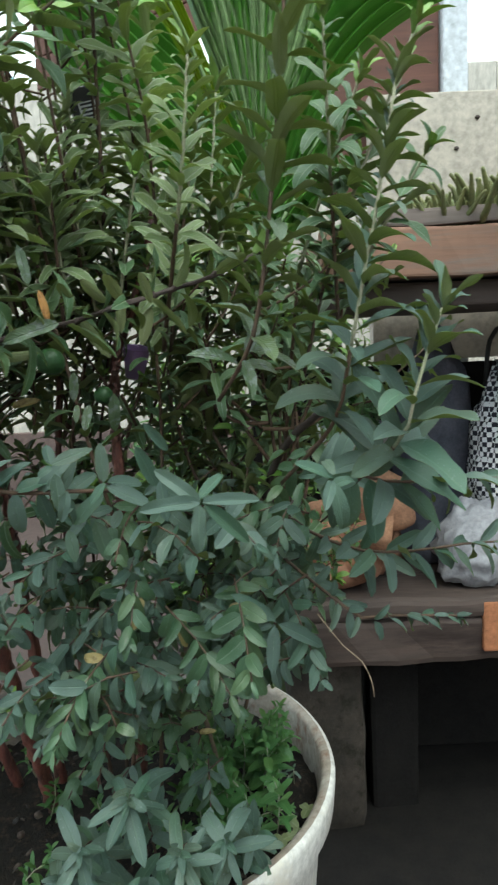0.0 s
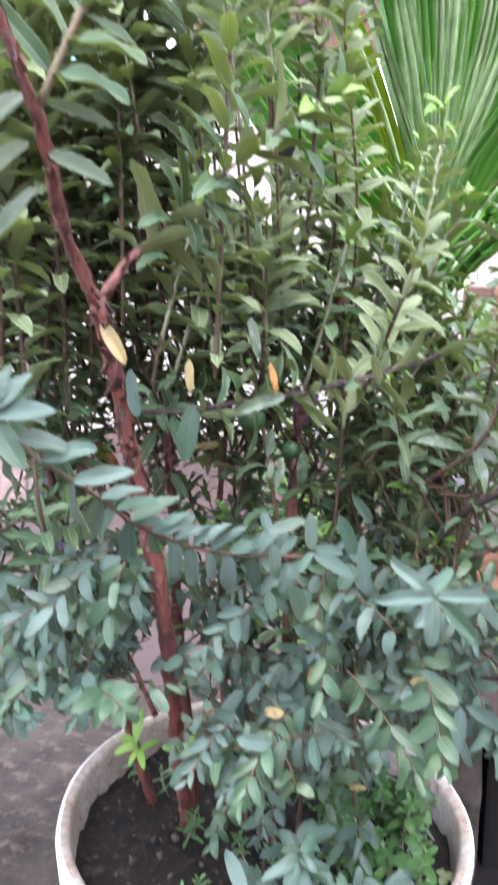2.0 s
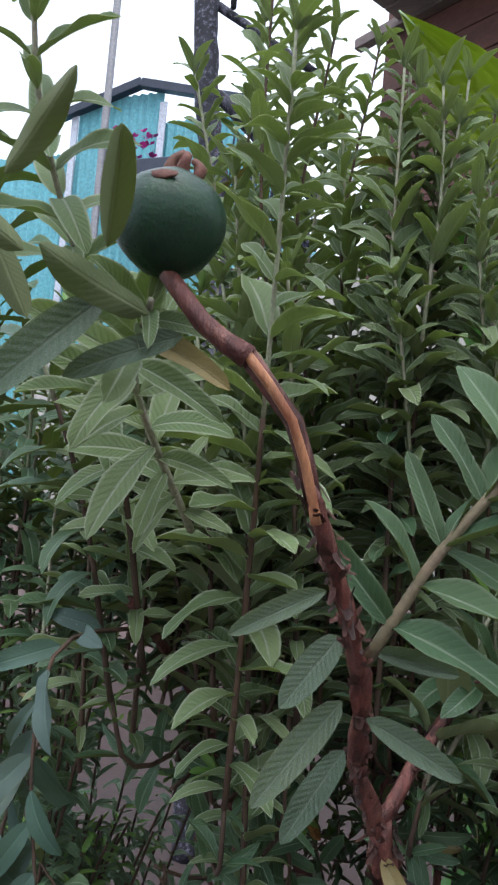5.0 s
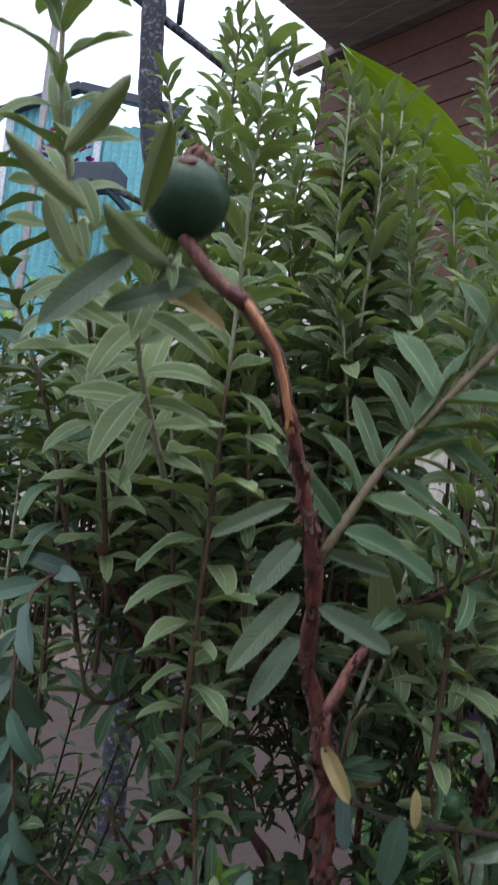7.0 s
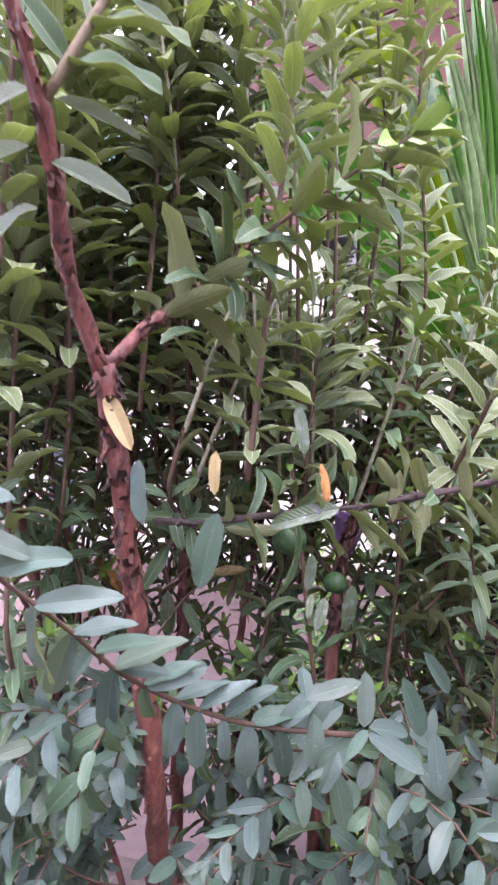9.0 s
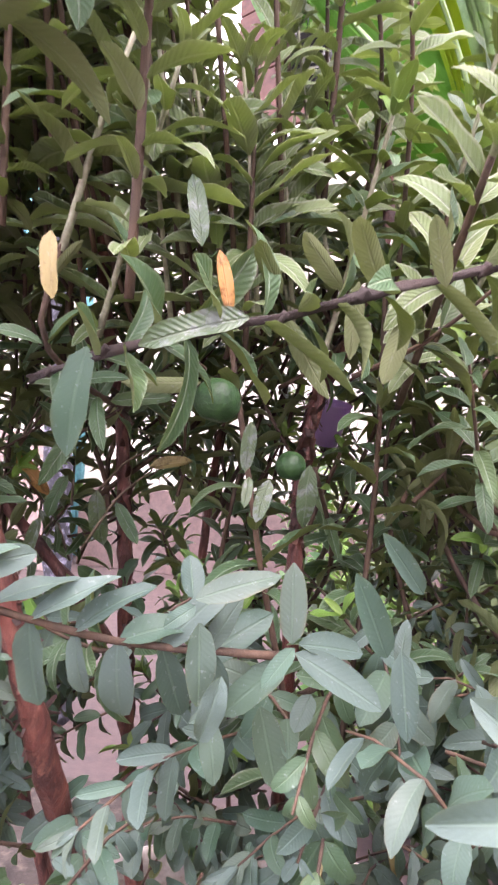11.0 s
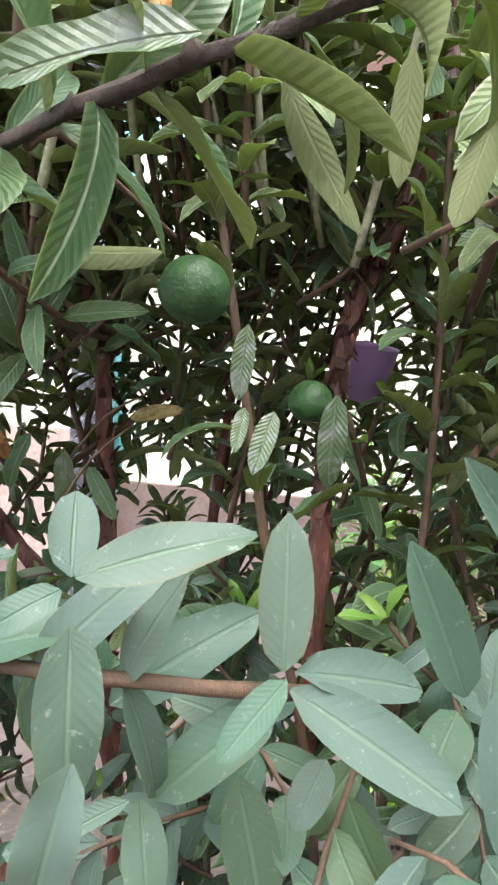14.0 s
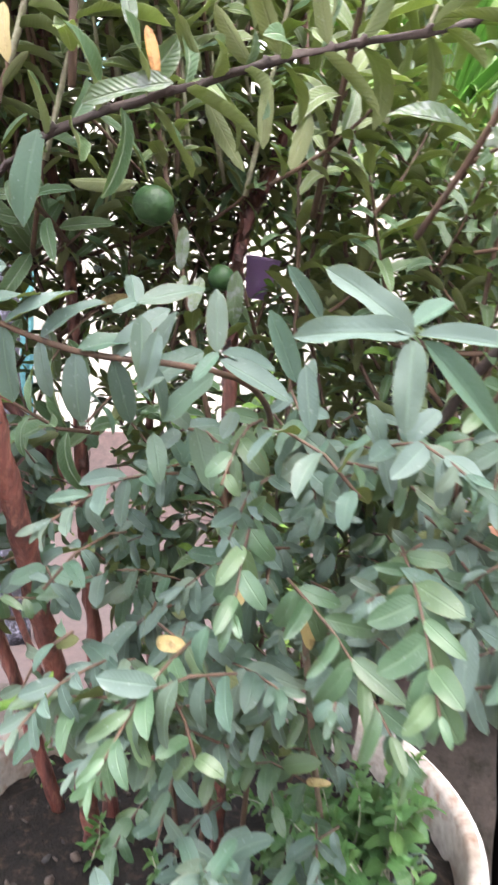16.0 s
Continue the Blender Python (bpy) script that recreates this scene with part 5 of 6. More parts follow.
for i in range(38):
    x = rng.uniform(-0.64, -0.24) if i < 22 else rng.uniform(-0.24, 0.12)
    y = rng.uniform(0.62, 0.9) if i < 22 else rng.uniform(0.82, 1.08)
    top = 1.7 - 0.75 * (x + 0.45) ** 2 - rng.uniform(0, 0.45)
    if i >= 22:
        top = rng.uniform(1.12, 1.3)
    upright(x, y, rng.uniform(0.84, 1.02), top, rng.uniform(-0.15, 0.15), rng.uniform(-0.16, 0.06), rng.uniform(0.052, 0.07), rng.uniform(58, 82), tone=FRESH if (i % 4 if i < 22 else i % 4 == 1) else GREEN)
for i in range(6):
    upright(rng.uniform(-0.64, -0.34), rng.uniform(0.78, 0.95), 1.0, rng.uniform(1.58, 1.8), rng.uniform(-0.05, 0.05), rng.uniform(-0.05, 0.05), 0.066, 68, tone=FRESH)

for x, y, z in ((-0.475, 0.62, 1.67), (-0.43, 0.66, 1.64), (-0.53, 0.75, 1.72), (-0.41, 0.75, 1.68), (-0.36, 0.7, 1.6), (-0.3, 0.78, 1.62), (-0.25, 0.72, 1.7), (-0.22, 0.66, 1.6), (-0.19, 0.8, 1.66), (-0.12, 0.75, 1.5)):
    g.shoot([(x + 0.01, y + 0.12, 0.98), (x + rng.uniform(-0.01, 0.06), y + 0.08, 1.2), (x + rng.uniform(-0.03, 0.03), y + 0.02, (1.25 + z) / 2), (x, y, z)], 0.052, 0.0165, 0.0024, 0.0012, start=0.08, spread=66, width=1.0, tone=FRESH, dark=True, front=0.5)
for x, y, z in ((-0.262, 0.65, 1.6), (-0.24, 0.7, 1.56), (-0.29, 0.64, 1.55), (-0.325, 0.68, 1.56), (-0.275, 0.62, 1.5), (-0.305, 0.66, 1.49), (-0.345, 0.7, 1.56), (-0.285, 0.7, 1.52), (-0.255, 0.62, 1.44), (-0.32, 0.61, 1.46), (-0.235, 0.66, 1.66), (-0.37, 0.66, 1.6)):
    g.shoot([(x + 0.05, y + 0.18, 1.0), (x + rng.uniform(0.0, 0.05), y + 0.1, 1.2), (x + rng.uniform(-0.02, 0.03), y + 0.03, (1.2 + z) / 2), (x, y, z)], 0.052, 0.016, 0.0022, 0.0012, start=0.3, spread=66, width=1.0, tone=FRESH, front=0.6)
for x, y, z in ((-0.24, 0.79, 1.74), (-0.205, 0.8, 1.68), (-0.235, 0.74, 1.6), (-0.3, 0.72, 1.54), (-0.34, 0.7, 1.52), (-0.265, 0.68, 1.5), (-0.22, 0.66, 1.48), (-0.38, 0.72, 1.58), (-0.43, 0.7, 1.6), (-0.3, 0.66, 1.44), (-0.36, 0.64, 1.42), (-0.25, 0.63, 1.4)):
    g.shoot([(x + 0.03, y + 0.14, 1.05), (x + 0.02, y + 0.06, (1.1 + z) / 2), (x, y, z)], 0.05, 0.0135, 0.0022, 0.0012, start=0.55, spread=64, up=0.15, width=0.95, tone=FRESH, free=True, front=0.6)
# hanging twig with blue-green leaves on the yard side
g.shoot([(-0.55, 0.66, 1.12), (-0.575, 0.57, 1.12), (-0.575, 0.545, 1.05), (-0.56, 0.545, 0.95), (-0.55, 0.55, 0.86)], 0.05, 0.02, 0.002, 0.001, start=0.15, spread=60, up=0.5, droop=0.4, tone=PALE, dark=True, front=0.6, width=1.1)
g.shoot([(-0.6, 0.6, 1.05), (-0.605, 0.56, 0.98), (-0.6, 0.56, 0.88), (-0.57, 0.56, 0.8)], 0.05, 0.02, 0.002, 0.001, start=0.1, spread=60, up=0.5, droop=0.4, tone=PALE, dark=True, front=0.6, width=1.1)
# a second guava beside the tub
g2 = Plant("guava_shrub", (-0.82, 1.0, GROUND), "dense guava shrub with dark leaves growing from the ground", "shrub", 31)
FEET = [Vector((-1.1, 1.15, GROUND)), Vector((-1.0, 1.05, GROUND)), Vector((-0.98, 1.25, GROUND)), Vector((-1.08, 1.35, GROUND))]
for i in range(54):
    x, y = rng.uniform(-1.1, -0.6), rng.uniform(0.74, 1.2)
    upright(x, y, rng.uniform(0.92, 1.06), rng.uniform(1.2, 1.52), rng.uniform(-0.07, 0.07), rng.uniform(-0.1, 0.04), rng.uniform(0.05, 0.066), rng.uniform(58, 82), g2, FEET[i % 4] + Vector((rng.uniform(-0.03, 0.03), rng.uniform(-0.03, 0.03), 0)), 0.5)
g2.close(lambda p: 99)
# dry twigs, a slanting branch and broad leaves by the dark trunk
g.limb([(-0.52, 0.93, 0.87), (-0.487, 0.92, 0.84), (-0.45, 0.92, 0.8), (-0.415, 0.93, 0.76), (-0.37, 0.935, 0.7)], 0.006, 0.0075, name="branch", label="slanting reddish branch", sides=9, rough=0.5)
dry = random.Random(83)
for i in range(16):
    p = Vector((dry.uniform(-0.5, -0.36), dry.uniform(0.86, 0.98), dry.uniform(0.76, 0.9)))
    o = Vector((dry.uniform(-0.09, 0.09), dry.uniform(-0.03, 0.03), dry.uniform(0.02, 0.1)))
    g.limb([p, p + o * 0.5 + Vector((0, 0, 0.01)), p + o], 0.0016, 0.0007, BARK_PALE, "branch", "thin dry twig", 5)
    if i % 2:
        g.shoot([p, p + o * 0.6, p + o * 1.1], 0.04, 0.017, 0.0014, 0.0008, start=0.1, spread=68, bare=0.25, dark=True, width=0.9, free=True)
for at, way, size, tone in (((-0.43, 0.9, 0.905), (-0.9, 0, -0.15), 0.045, GREEN), ((-0.4, 0.89, 0.87), (-0.5, 0, -0.8), 0.05, GREEN), ((-0.365, 0.88, 0.86), (0.1, 0, -1), 0.055, DULL), ((-0.345, 0.88, 0.85), (0.5, 0, -0.8), 0.042, GREEN), ((-0.46, 0.9, 0.885), (0.7, 0, -0.7), 0.05, ORANGE), ((-0.315, 0.88, 0.885), (0.9, 0, 0.2), 0.04, YELLOW), ((-0.42, 0.88, 0.83), (-0.3, 0, -0.9), 0.045, DULL)):
    g.leaf(at, way, (0.1, -0.8, 0.5), size, tone, 1, 1.1)
# shaded back of the crown
back = random.Random(57)
for i in range(20):
    x, y = back.uniform(-0.66, -0.08), back.uniform(0.92, 1.12)
    upright(x, y, back.uniform(0.95, 1.08), back.uniform(1.3, 1.62) if x < -0.28 else back.uniform(1.15, 1.28), back.uniform(-0.08, 0.08), back.uniform(-0.06, 0.06), back.uniform(0.052, 0.064), back.uniform(60, 80))
for i in range(90):
    p = Vector((back.uniform(-0.68, -0.2), back.uniform(0.9, 1.15), back.uniform(0.98, 1.34)))
    a = back.uniform(0, 6.28)
    o = Vector((math.cos(a) * 0.8, math.sin(a) * 0.5, back.uniform(0.3, 1.0))) * back.uniform(0.08, 0.13)
    g.shoot([p, p + o * 0.5 + Vector((0, 0, -0.006)), p + o], back.uniform(0.042, 0.052), 0.016, 0.0018, 0.001, start=0.05, spread=70, up=0.25, droop=0.1, dark=True, width=0.95)
# slim stems with side twigs in the middle
for i in range(6):
    x = rng.uniform(-0.3, 0.05)
    y = rng.uniform(0.78, 1.15)
    b = POT + Vector(((x - POT.x) * 0.55, (y - POT.y) * 0.55, 0))
    stem = [(b.x, b.y, Z0), ((x + b.x) / 2 + rng.uniform(-0.04, 0.04), (y + b.y) / 2 + rng.uniform(-0.03, 0.03), 0.6), (x, y, 0.85), (x + rng.uniform(-0.06, 0.06), y + rng.uniform(-0.05, 0.05), 1.05)]
    g.shoot(stem, 0.05, 0.024, 0.0035, 0.002, start=0.4, spread=78, bare=0.12, dark=True)
for i in range(60):
    x, y, z = rng.uniform(-0.66, 0.08), rng.uniform(0.74, 1.14), rng.uniform(0.6, 1.05)
    a = rng.uniform(0, 6.28)
    o = Vector((math.cos(a), math.sin(a) * 0.8, rng.uniform(0.2, 0.9))) * rng.uniform(0.06, 0.13)
    p = Vector((x, y, z))
    g.shoot([p, p + o * 0.5 + Vector((0, 0, -0.008)), p + o], rng.uniform(0.036, 0.05), 0.018, 0.002, 0.001, start=0.1, spread=70, bare=0.05, up=0.25, droop=0.1, dark=True)
for i in range(62):
    x, y, z = rng.uniform(-0.42, 0.04), rng.uniform(0.84, 1.16), rng.uniform(0.84, 1.06)
    a = rng.uniform(0, 6.28)
    o = Vector((math.cos(a) * 0.7, math.sin(a) * 0.6, rng.uniform(0.5, 1.1))) * rng.uniform(0.08, 0.14)
    p = Vector((x, y, z))
    g.shoot([p, p + o * 0.5 + Vector((0, 0, -0.008)), p + o], rng.uniform(0.04, 0.052), 0.016, 0.002, 0.001, start=0.05, spread=72, bare=0.05, up=0.3, droop=0.1, dark=True, width=0.72)
# thin inner twigs between the trunks
inner = random.Random(91)
for i in range(34):
    p = Vector((inner.uniform(-0.52, -0.12), inner.uniform(0.9, 1.14), inner.uniform(0.78, 1.18)))
    a = inner.uniform(0, 6.28)
    o = Vector((math.cos(a) * 0.8, math.sin(a) * 0.5, inner.uniform(0.3, 1.0))) * inner.uniform(0.07, 0.12)
    g.shoot([p, p + o * 0.5 + Vector((0, 0, -0.006)), p + o], inner.uniform(0.036, 0.046), 0.016, 0.0018, 0.001, start=0.05, spread=72, up=0.3, droop=0.1, dark=True, width=0.85)
# dense shaded twigs behind the horizontal branch
for i in range(70):
    p = Vector((inner.uniform(-0.3, 0.1), inner.uniform(0.84, 1.16), inner.uniform(0.52, 0.77)))
    a = inner.uniform(0, 6.28)
    o = Vector((math.cos(a) * 0.8, math.sin(a) * 0.5, inner.uniform(0.1, 0.9))) * inner.uniform(0.07, 0.12)
    g.shoot([p, p + o * 0.5 + Vector((0, 0, -0.006)), p + o], inner.uniform(0.04, 0.05), 0.016, 0.0018, 0.001, start=0.05, spread=72, up=0.3, droop=0.15, dark=True, width=0.95)
for i in range(60):
    wide = i < 44
    p = Vector((inner.uniform(-0.14, 0.16) if wide else inner.uniform(-0.42, -0.14), inner.uniform(0.86, 1.2) if wide else inner.uniform(0.98, 1.2), inner.uniform(0.74, 1.04)))
    a = inner.uniform(0, 6.28)
    o = Vector((math.cos(a) * 0.8, math.sin(a) * 0.5, inner.uniform(0.2, 0.9))) * inner.uniform(0.07, 0.13)
    g.shoot([p, p + o * 0.5 + Vector((0, 0, -0.006)), p + o], inner.uniform(0.04, 0.05), 0.015, 0.0018, 0.001, start=0.05, spread=72, up=0.3, droop=0.15, dark=True, width=0.9, tone=GREEN if i % 3 else MID)
# drooping lower skirt
for i in range(330):
    x, y = rng.uniform(-0.5, 0.05) if i < 270 else rng.uniform(-0.56, -0.36), rng.uniform(0.6, 0.92)
    z = rng.uniform(0.44, 0.84) - (0.08 if y > 0.75 else 0)
    if not -0.34 < x < -0.06:
        z = max(z, 0.58 + rng.uniform(0, 0.1))
    if -0.38 < x < -0.27 and z < 0.64:
        continue
    if y < 0.73:
        z = min(max(z, 0.57 + rng.uniform(0, 0.05)), 0.77)
    o = Vector((rng.uniform(-0.07, 0.07), rng.uniform(-0.08, 0.03), rng.uniform(-0.06, 0.04)))
    p = Vector((x, y, z))
    pale = rng.random() < (0.8 if z > 0.56 else 0.45)
    g.shoot([p - o * 0.7, p + Vector((0, 0, 0.012)), p + o * 0.6], rng.uniform(0.024, 0.036), 0.0145, 0.0012, 0.0007, start=0.08, spread=72, up=0.5, droop=0.5, tone=PALE if pale else MID, out=0.25, dark=True, width=rng.uniform(1.2, 1.5), front=rng.uniform(0.2, 1.0), tip=rng.random() < 0.5)
# twigs that reach over the bench
for pts, s in (
    ([(0.04, 0.78, 0.8), (0.09, 0.66, 0.82), (0.128, 0.6, 0.821), (0.18, 0.6, 0.823), (0.24, 0.6, 0.819)], 0.05),
    ([(0.03, 0.8, 0.74), (0.1, 0.68, 0.735), (0.153, 0.62, 0.749), (0.186, 0.62, 0.753), (0.25, 0.62, 0.755)], 0.042),
    ([(0.02, 0.8, 0.7), (0.098, 0.62, 0.684), (0.131, 0.62, 0.685), (0.191, 0.62, 0.682)], 0.026),
):
    g.shoot(pts, s, 0.017, 0.0022, 0.001, start=0.25, spread=64, up=0.5, droop=0.3, tone=PALE, dark=True, front=0.6, width=1.1)
# fine twigs before the cloth
for i in range(9):
    p = Vector((rng.uniform(0.0, 0.09), rng.uniform(0.9, 1.0), rng.uniform(0.54, 0.6)))
    g.shoot([p, p + Vector((rng.uniform(0.0, 0.04), -0.01, 0.05)), p + Vector((rng.uniform(0.03, 0.1), -0.02, rng.uniform(0.07, 0.13)))], 0.02, 0.012, 0.0012, 0.0007, start=0.1, spread=65, up=0.4, tone=HERB, dark=True)
# suckers at the foot
for x, y, z, s in ((-0.142, 0.62, 0.503, 0.055), (-0.195, 0.62, 0.447, 0.052), (-0.046, 0.62, 0.451, 0.05), (-0.09, 0.60, 0.455, 0.05), (-0.16, 0.6, 0.40, 0.05), (-0.23, 0.65, 0.39, 0.042), (-0.02, 0.66, 0.42, 0.042), (-0.11, 0.62, 0.39, 0.05)):
    g.shoot([(x, y + 0.16, Z0), (x, y + 0.06, z - 0.04), (x, y, z)], s * 0.8, 0.018, 0.002, 0.001, start=0.35, spread=64, up=0.5, droop=0.2, tone=PALE, dark=True, width=1.3)
    g.star((x, y - 0.005, z), (rng.uniform(-0.3, 0.3), -0.6, 0.8), s, 6, PALE, rng.uniform(0, 3))


def fruit(parent, at, r, lean, crown=True, skin=FRUIT):
    b = bmesh.new()
    bmesh.ops.create_uvsphere(b, u_segments=28, v_segments=18, radius=r)
    for v in b.verts:
        f = v.co.z / r
        v.co.z *= 0.96
        v.co.x *= 1 + 0.03 * math.sin(f * 3)
        k = 1 + 0.055 * math.cos(5 * math.atan2(v.co.y, v.co.x)) * abs(f) + 0.07 * noise.noise(v.co * 45 + Vector((r * 900, 0, 0)))
        v.co.x, v.co.y = v.co.x * k, v.co.y * k
        if f > 0.9:
            v.co.z -= (f - 0.9) * r * 1.2
    body = part("fruit", b, skin, parent, "round dark green unripe guava")
    body.matrix_basis = Matrix.Translation(-POT) @ Matrix.Translation(at) @ lean
    if crown:
        b = bmesh.new()
        for k in range(5):
            a = k * 1.2566
            o = Vector((math.cos(a), math.sin(a), 0))
            tube(b, smooth_line([o * r * 0.2 + Vector((0, 0, r * 0.8)), o * r * 0.3 + Vector((0, 0, r * 1.08)), o * r * (0.1 + 0.1 * (k % 3)) + Vector((0, 0, r * (1.26 + 0.1 * (k % 2))))], 0.002), r * 0.15, r * 0.07, 6, 0.4)
        part("calyx", b, CALYX, body, "dry reddish calyx lobes")
        b = bmesh.new()
        bmesh.ops.create_uvsphere(b, u_segments=14, v_segments=8, radius=1)
        for v in b.verts:
            k = 1 + 0.5 * noise.noise(v.co * 2.2)
            v.co = (v.co.x * k * r * 0.24, v.co.y * k * r * 0.13, v.co.z * r * 0.05)
        bmesh.ops.rotate(b, cent=(0, 0, 0), matrix=Matrix.Rotation(radians(62), 3, "X"), verts=b.verts)
        bmesh.ops.translate(b, vec=(r * 0.14, -r * 0.87, r * 0.46), verts=b.verts)
        part("scar", b, CALYX, body, "rough reddish scar on the skin")
    return body


fruit(g.ob, Vector((-0.402, 0.348, 1.354)), 0.0208, pose(0, 0, 0, -8, 8, 0))
fruit(g.ob, Vector((-0.216, 0.735, 0.943)), 0.0155, pose(0, 0, 0, 170, 10, 0), False, FRUIT_GREEN)
fruit(g.ob, Vector((-0.175, 0.80, 0.90)), 0.0115, pose(0, 0, 0, 170, 10, 0), False, FRUIT_GREEN)
g.close(lambda p: p.y + (0.4 if p.z > 1.5 else 0))

# herbs on the soil
herb = Plant("pot_weed", POT + Vector((0.16, 0.0, H - 0.06)), "low green weeds with small round leaves on the soil", "weed", 21)
for i in range(70):
    a, r = herb.rng.uniform(0, 6.28), 0.26 * herb.rng.random() ** 0.5
    x, y = POT.x + r * math.cos(a), POT.y + r * math.sin(a)
    if x < POT.x - 0.02 and herb.rng.random() < 0.8:
        continue
    p = Vector((x, y, Z0))
    h = herb.rng.uniform(0.03, 0.09)
    herb.shoot([p, p + Vector((herb.rng.uniform(-0.02, 0.02), -0.01, h * 0.6)), p + Vector((herb.rng.uniform(-0.03, 0.03), -0.025, h))], 0.021, 0.011, 0.0012, 0.0007, start=0.2, spread=70, up=0.6, tone=HERB)
for i in range(16):
    a, r = herb.rng.uniform(-1.2, 0.7), herb.rng.uniform(0.2, 0.265)
    p = Vector((POT.x + r * math.cos(a), POT.y + r * math.sin(a), Z0 + herb.rng.uniform(0.025, 0.05)))
    tube(herb.twigs, [herb.inv @ q for q in smooth_line([(p.x, p.y + 0.01, Z0 - 0.01), p], 0.02)], 0.0007, 0.0006, 4)
    herb.star(p, (herb.rng.uniform(-0.3, 0.3), -0.4, 1), 0.016, 3, (7, 7), herb.rng.uniform(0, 2), 0.2)
for i in range(40):
    p = Vector((herb.rng.uniform(-0.12, 0.01), herb.rng.uniform(0.82, 1.02), Z0))
    h = herb.rng.uniform(0.06, 0.17)
    herb.shoot([p, p + Vector((herb.rng.uniform(-0.02, 0.02), -0.02, h * 0.6)), p + Vector((herb.rng.uniform(-0.03, 0.03), -0.05, h))], 0.027, 0.016, 0.0011, 0.0006, start=0.3, spread=70, up=0.6, tone=HERB, width=1.5)
for x, y in ((0.015, 0.805), (0.054, 0.862), (0.028, 0.841), (0.035, 0.815)):
    tube(herb.twigs, [herb.inv @ q for q in smooth_line([(x, y + 0.01, Z0), (x, y, Z0 + 0.035)], 0.02)], 0.0007, 0.0006, 4)
    for k in range(3):
        a = k * 2.1 + x * 40
        herb.leaf((x, y, Z0 + 0.035), (math.cos(a), math.sin(a), 0.1), (0, -0.4, 1), 0.017, (9, 9), 2, 2.4)
herb.close(lambda p: 99)

# ---- palm behind ----
palm = tagged(new("palm_plant"), "young palm with broad pleated green leaves", "palm")
palm.location = (0.05, 1.45, GROUND)


def pleated(points, width, mat, n=16, nl=26, label="", face=(0, -1, 0.2), peak=1.0):
    """A broad pleated palm blade along a line, widest below its middle."""
    line = smooth_line(points, 0.03)
    line = [line[int(i * (len(line) - 1) / nl)] for i in range(nl + 1)]
    pts, uvs = [], []
    for i, p in enumerate(line):
        d = (line[min(i + 1, nl)] - line[max(i - 1, 0)]).normalized()
        s = d.cross(Vector(face)).normalized()
        nrm = s.cross(d)
        f = i / nl
        w = width * math.sin(math.pi * min(1, 0.05 + 0.95 * f ** peak)) ** 0.7
        for j in range(n + 1):
            v = j / n * 2 - 1
            pts.append(p + s * v * w / 2 + nrm * ((0.009 if j % 2 else -0.009) * min(1, w / width * 1.5) - abs(v) * w * 0.18))
            uvs.append((f, j / n))
    q = np.array([(i * (n + 1) + j, i * (n + 1) + j + 1, (i + 1) * (n + 1) + j + 1, (i + 1) * (n + 1) + j) for i in range(nl) for j in range(n)])
    P = np.array([tuple(p - palm.location) for p in pts])
    me = arrays_to_mesh("leaf_blade", P, q, np.array(uvs), [mat], np.zeros(len(q)))
    me.shade_flat()
    ob = tagged(new("leaf_blade", me), label)
    ob.parent = palm
    md = ob.modifiers.new("thick", "SOLIDIFY")
    md.thickness = 0.0012
    b = bmesh.new()
    tube(b, [p - palm.location for p in line], 0.005, 0.0015, 6)
    part("midrib", b, PALM_RIB, ob)


pleated([(0.035, 1.3, 1.15), (-0.06, 1.2, 1.42), (-0.19, 1.12, 1.66), (-0.27, 1.1, 1.77), (-0.335, 1.1, 1.845), (-0.395, 1.1, 1.905), (-0.455, 1.1, 1.965)], 0.115, PALM_BACKLIT, 14, label="yellow-green leaf with backlight put into its colour", peak=4.2)
pleated([(0.03, 1.25, 1.18), (-0.02, 1.22, 1.27), (-0.1, 1.2, 1.36), (-0.23, 1.2, 1.5), (-0.38, 1.18, 1.68)], 0.2, PALM, 20)
pleated([(0.04, 1.26, 1.18), (0.1, 1.24, 1.38), (0.18, 1.2, 1.49), (0.3, 1.15, 1.545), (0.45, 1.12, 1.55), (0.64, 1.1, 1.49)], 0.13, PALM, 14)
pleated([(0.04, 1.26, 1.12), (0.1, 1.22, 1.21), (0.17, 1.2, 1.25), (0.25, 1.18, 1.18)], 0.07, PALM, 8)
pleated([(0.04, 1.28, 1.1), (0.12, 1.26, 1.28), (0.19, 1.24, 1.34), (0.27, 1.22, 1.28)], 0.06, PALM, 8)
for i in range(17):
    x = -0.13 + 0.021 * i
    z = 1.92 - 9.0 * (x - 0.03) ** 2
    pleated([(0.036, 1.27, 1.1), (0.034 + x * 0.12, 1.24, 1.3), (0.03 + x * 0.6, 1.22 + 0.01 * (i % 2), (1.3 + z) / 2), (x, 1.2 + 0.02 * (i % 3), z)], 0.03 + 0.008 * (i % 3), PALM if i % 3 == 1 else PALM_RIB, 6)
b = bmesh.new()
tube(b, [p - palm.location for p in smooth_line([(0.05, 1.45, GROUND), (0.045, 1.4, 0.5), (0.036, 1.28, 1.15)], 0.04)], 0.03, 0.02, 12, 0.2)
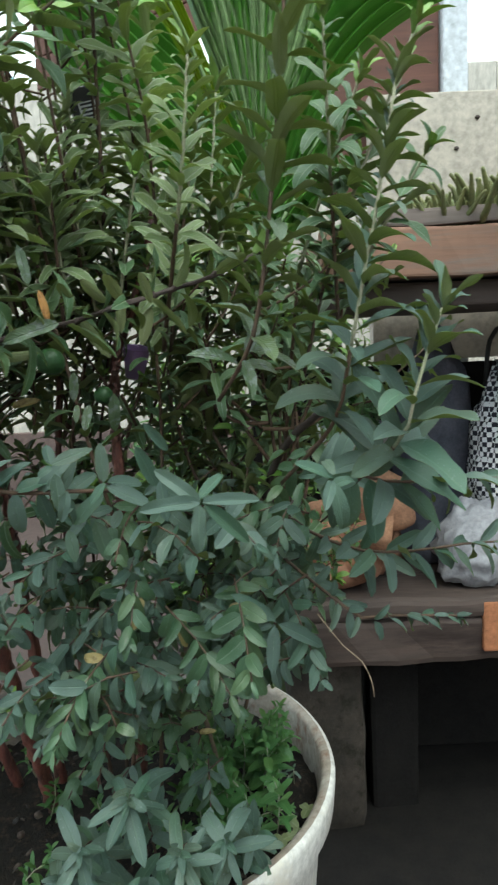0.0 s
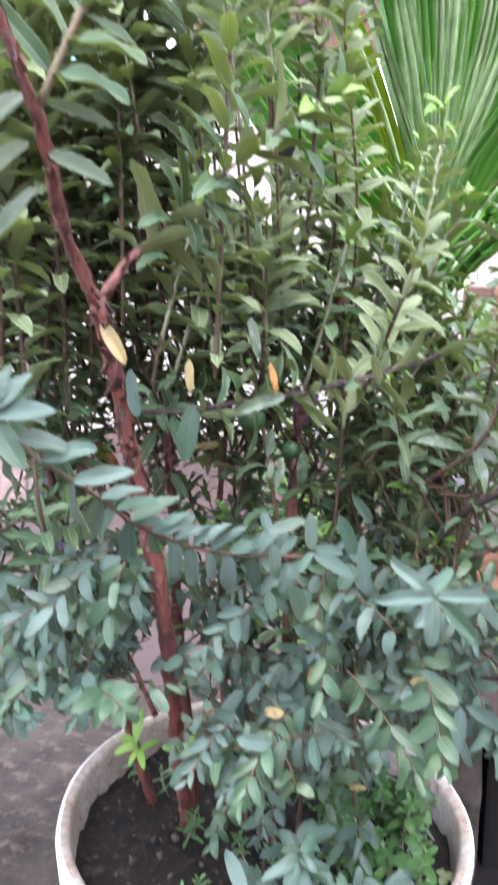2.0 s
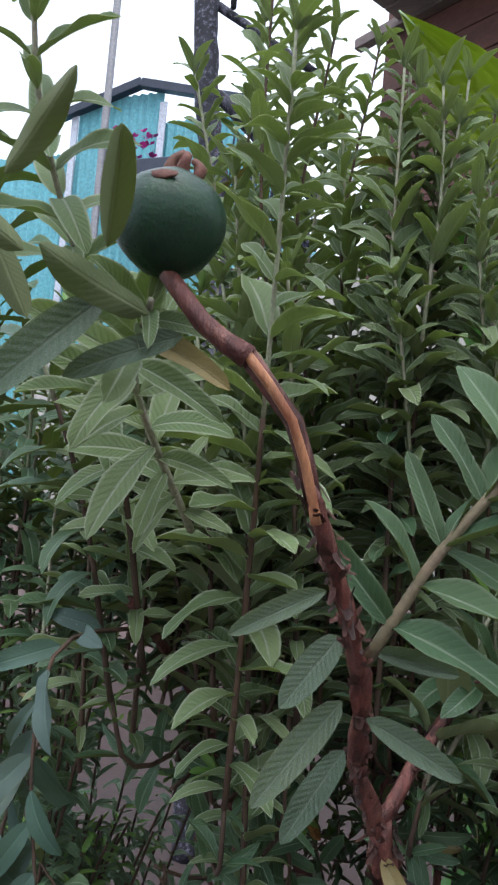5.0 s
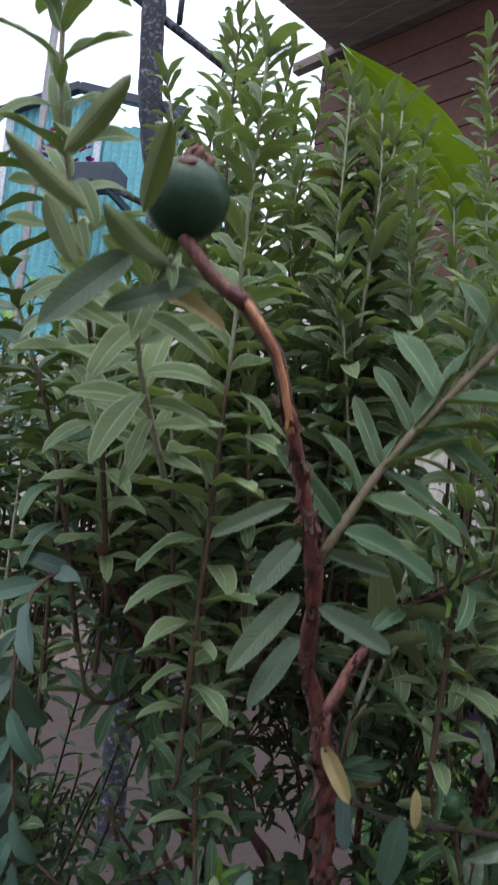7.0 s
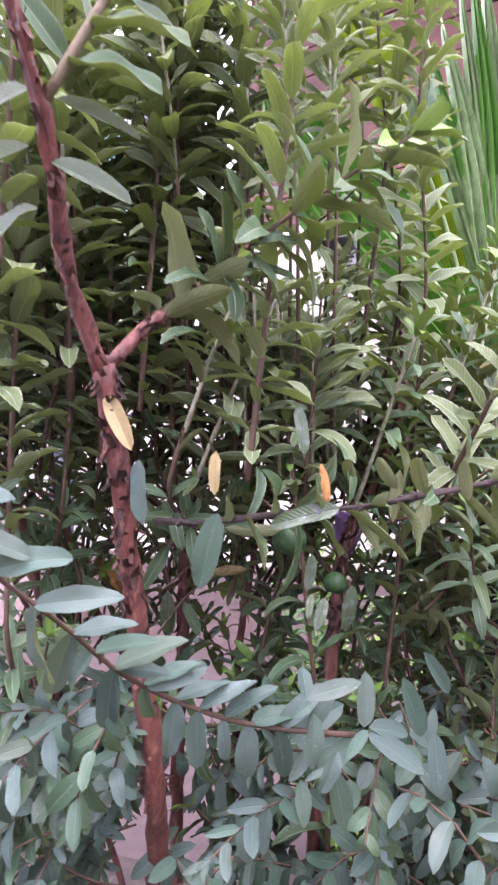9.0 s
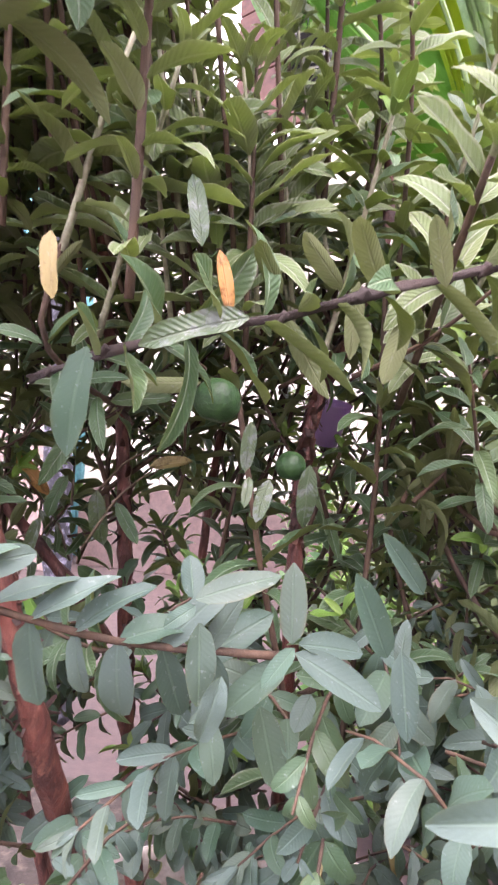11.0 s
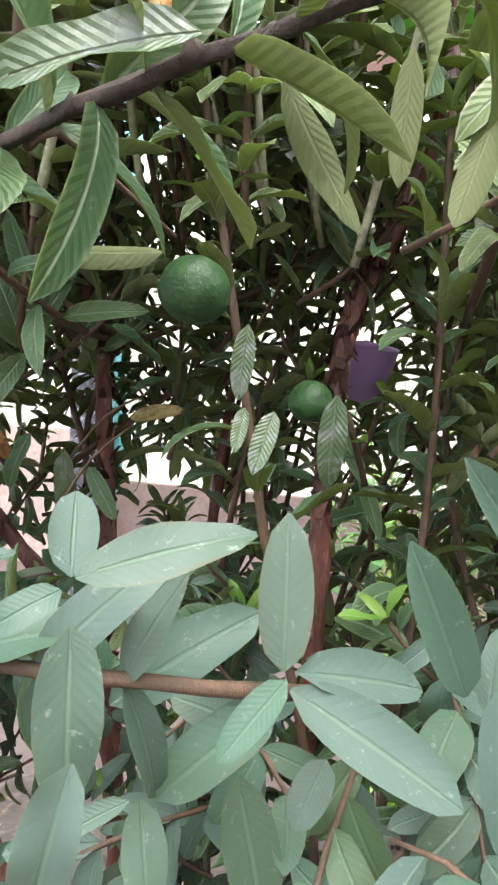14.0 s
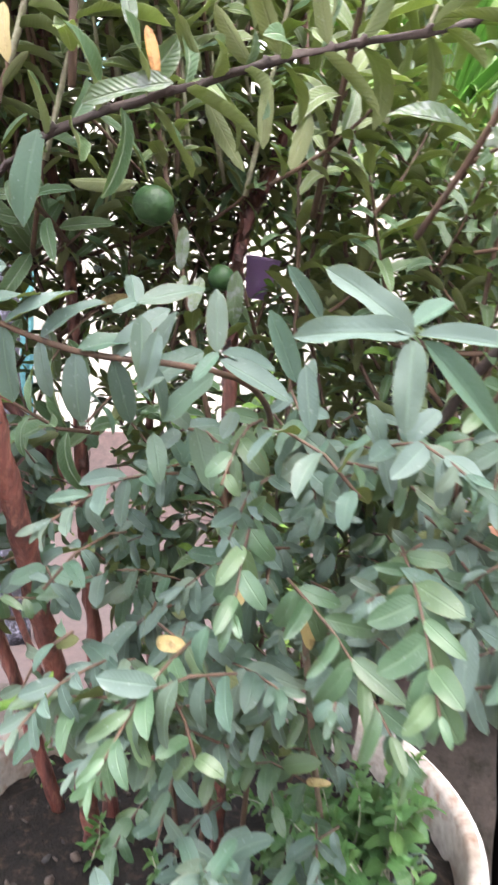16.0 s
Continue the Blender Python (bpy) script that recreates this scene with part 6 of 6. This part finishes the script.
part("stem", b, PALM_RIB, palm)

# ---- sunlit shrub in the yard ----
s = Plant("garden_shrub", (-0.1, 2.1, GROUND), "light green leafy shrub growing in the yard behind the tub", "shrub", 4)
for i in range(44):
    x, y = s.rng.uniform(-0.4, 0.5), s.rng.uniform(1.85, 2.4)
    h = s.rng.uniform(0.45, 1.15)
    s.shoot([(-0.1 + (x + 0.1) * 0.5, 2.1 + (y - 2.1) * 0.5, GROUND), ((x - 0.1) / 2 * 1.1, y, h * 0.5 + GROUND), (x, y, h + GROUND)], 0.075, 0.032, 0.004, 0.0015, start=0.25, spread=70, tone=YOUNG if s.rng.random() < 0.6 else HERB, up=0.3)
s.close(lambda p: 99)

# small things seen through the leaves
pouch = tagged(new("seed_pouch"), "black plastic pouch with a white printed label", "pouch")
pouch.matrix_world = pose(-0.203, 0.95, 1.277, 0, -14, 12) @ Matrix.Scale(0.74, 4)
b = box_bm(-0.028, 0.028, -0.006, 0.006, -0.035, 0.035, 0.004, 0.003)
part("body", b, BLACK_PLASTIC, pouch)
lab = part("label", box_bm(-0.012, 0.022, -0.0085, -0.0075, -0.024, 0.006, 0.0), LABEL, pouch, "white paper label", False)
for k in range(4):
    part("print_bar", box_bm(-0.009, 0.019 - 0.004 * (k % 2), -0.0095, -0.0088, -0.021 + k * 0.007, -0.0175 + k * 0.007, 0.0), BLACK_PLASTIC, lab, smooth=False)
b = bmesh.new()
tube(b, smooth_line([(0, 0, 0.033), (0.01, 0.01, 0.07), (0.0, 0.02, 0.12)], 0.02), 0.0008, 0.0008, 5)
part("string", b, BLACK_PLASTIC, pouch)
b, rows = ring_body([(0.02, 0), (0.026, 0), (0.038, 0.085), (0.04, 0.087), (0.038, 0.089), (0.035, 0.085), (0.024, 0.006)], 28)
b.faces.new(rows[0][::-1])
ob = tagged(part("plastic_cup", b, PURPLE), "violet plastic cup hung among the branches", "cup")
ob.matrix_world = pose(-0.176, 1.03, 0.912, 12, 10, 0) @ Matrix.Scale(0.52, 4)
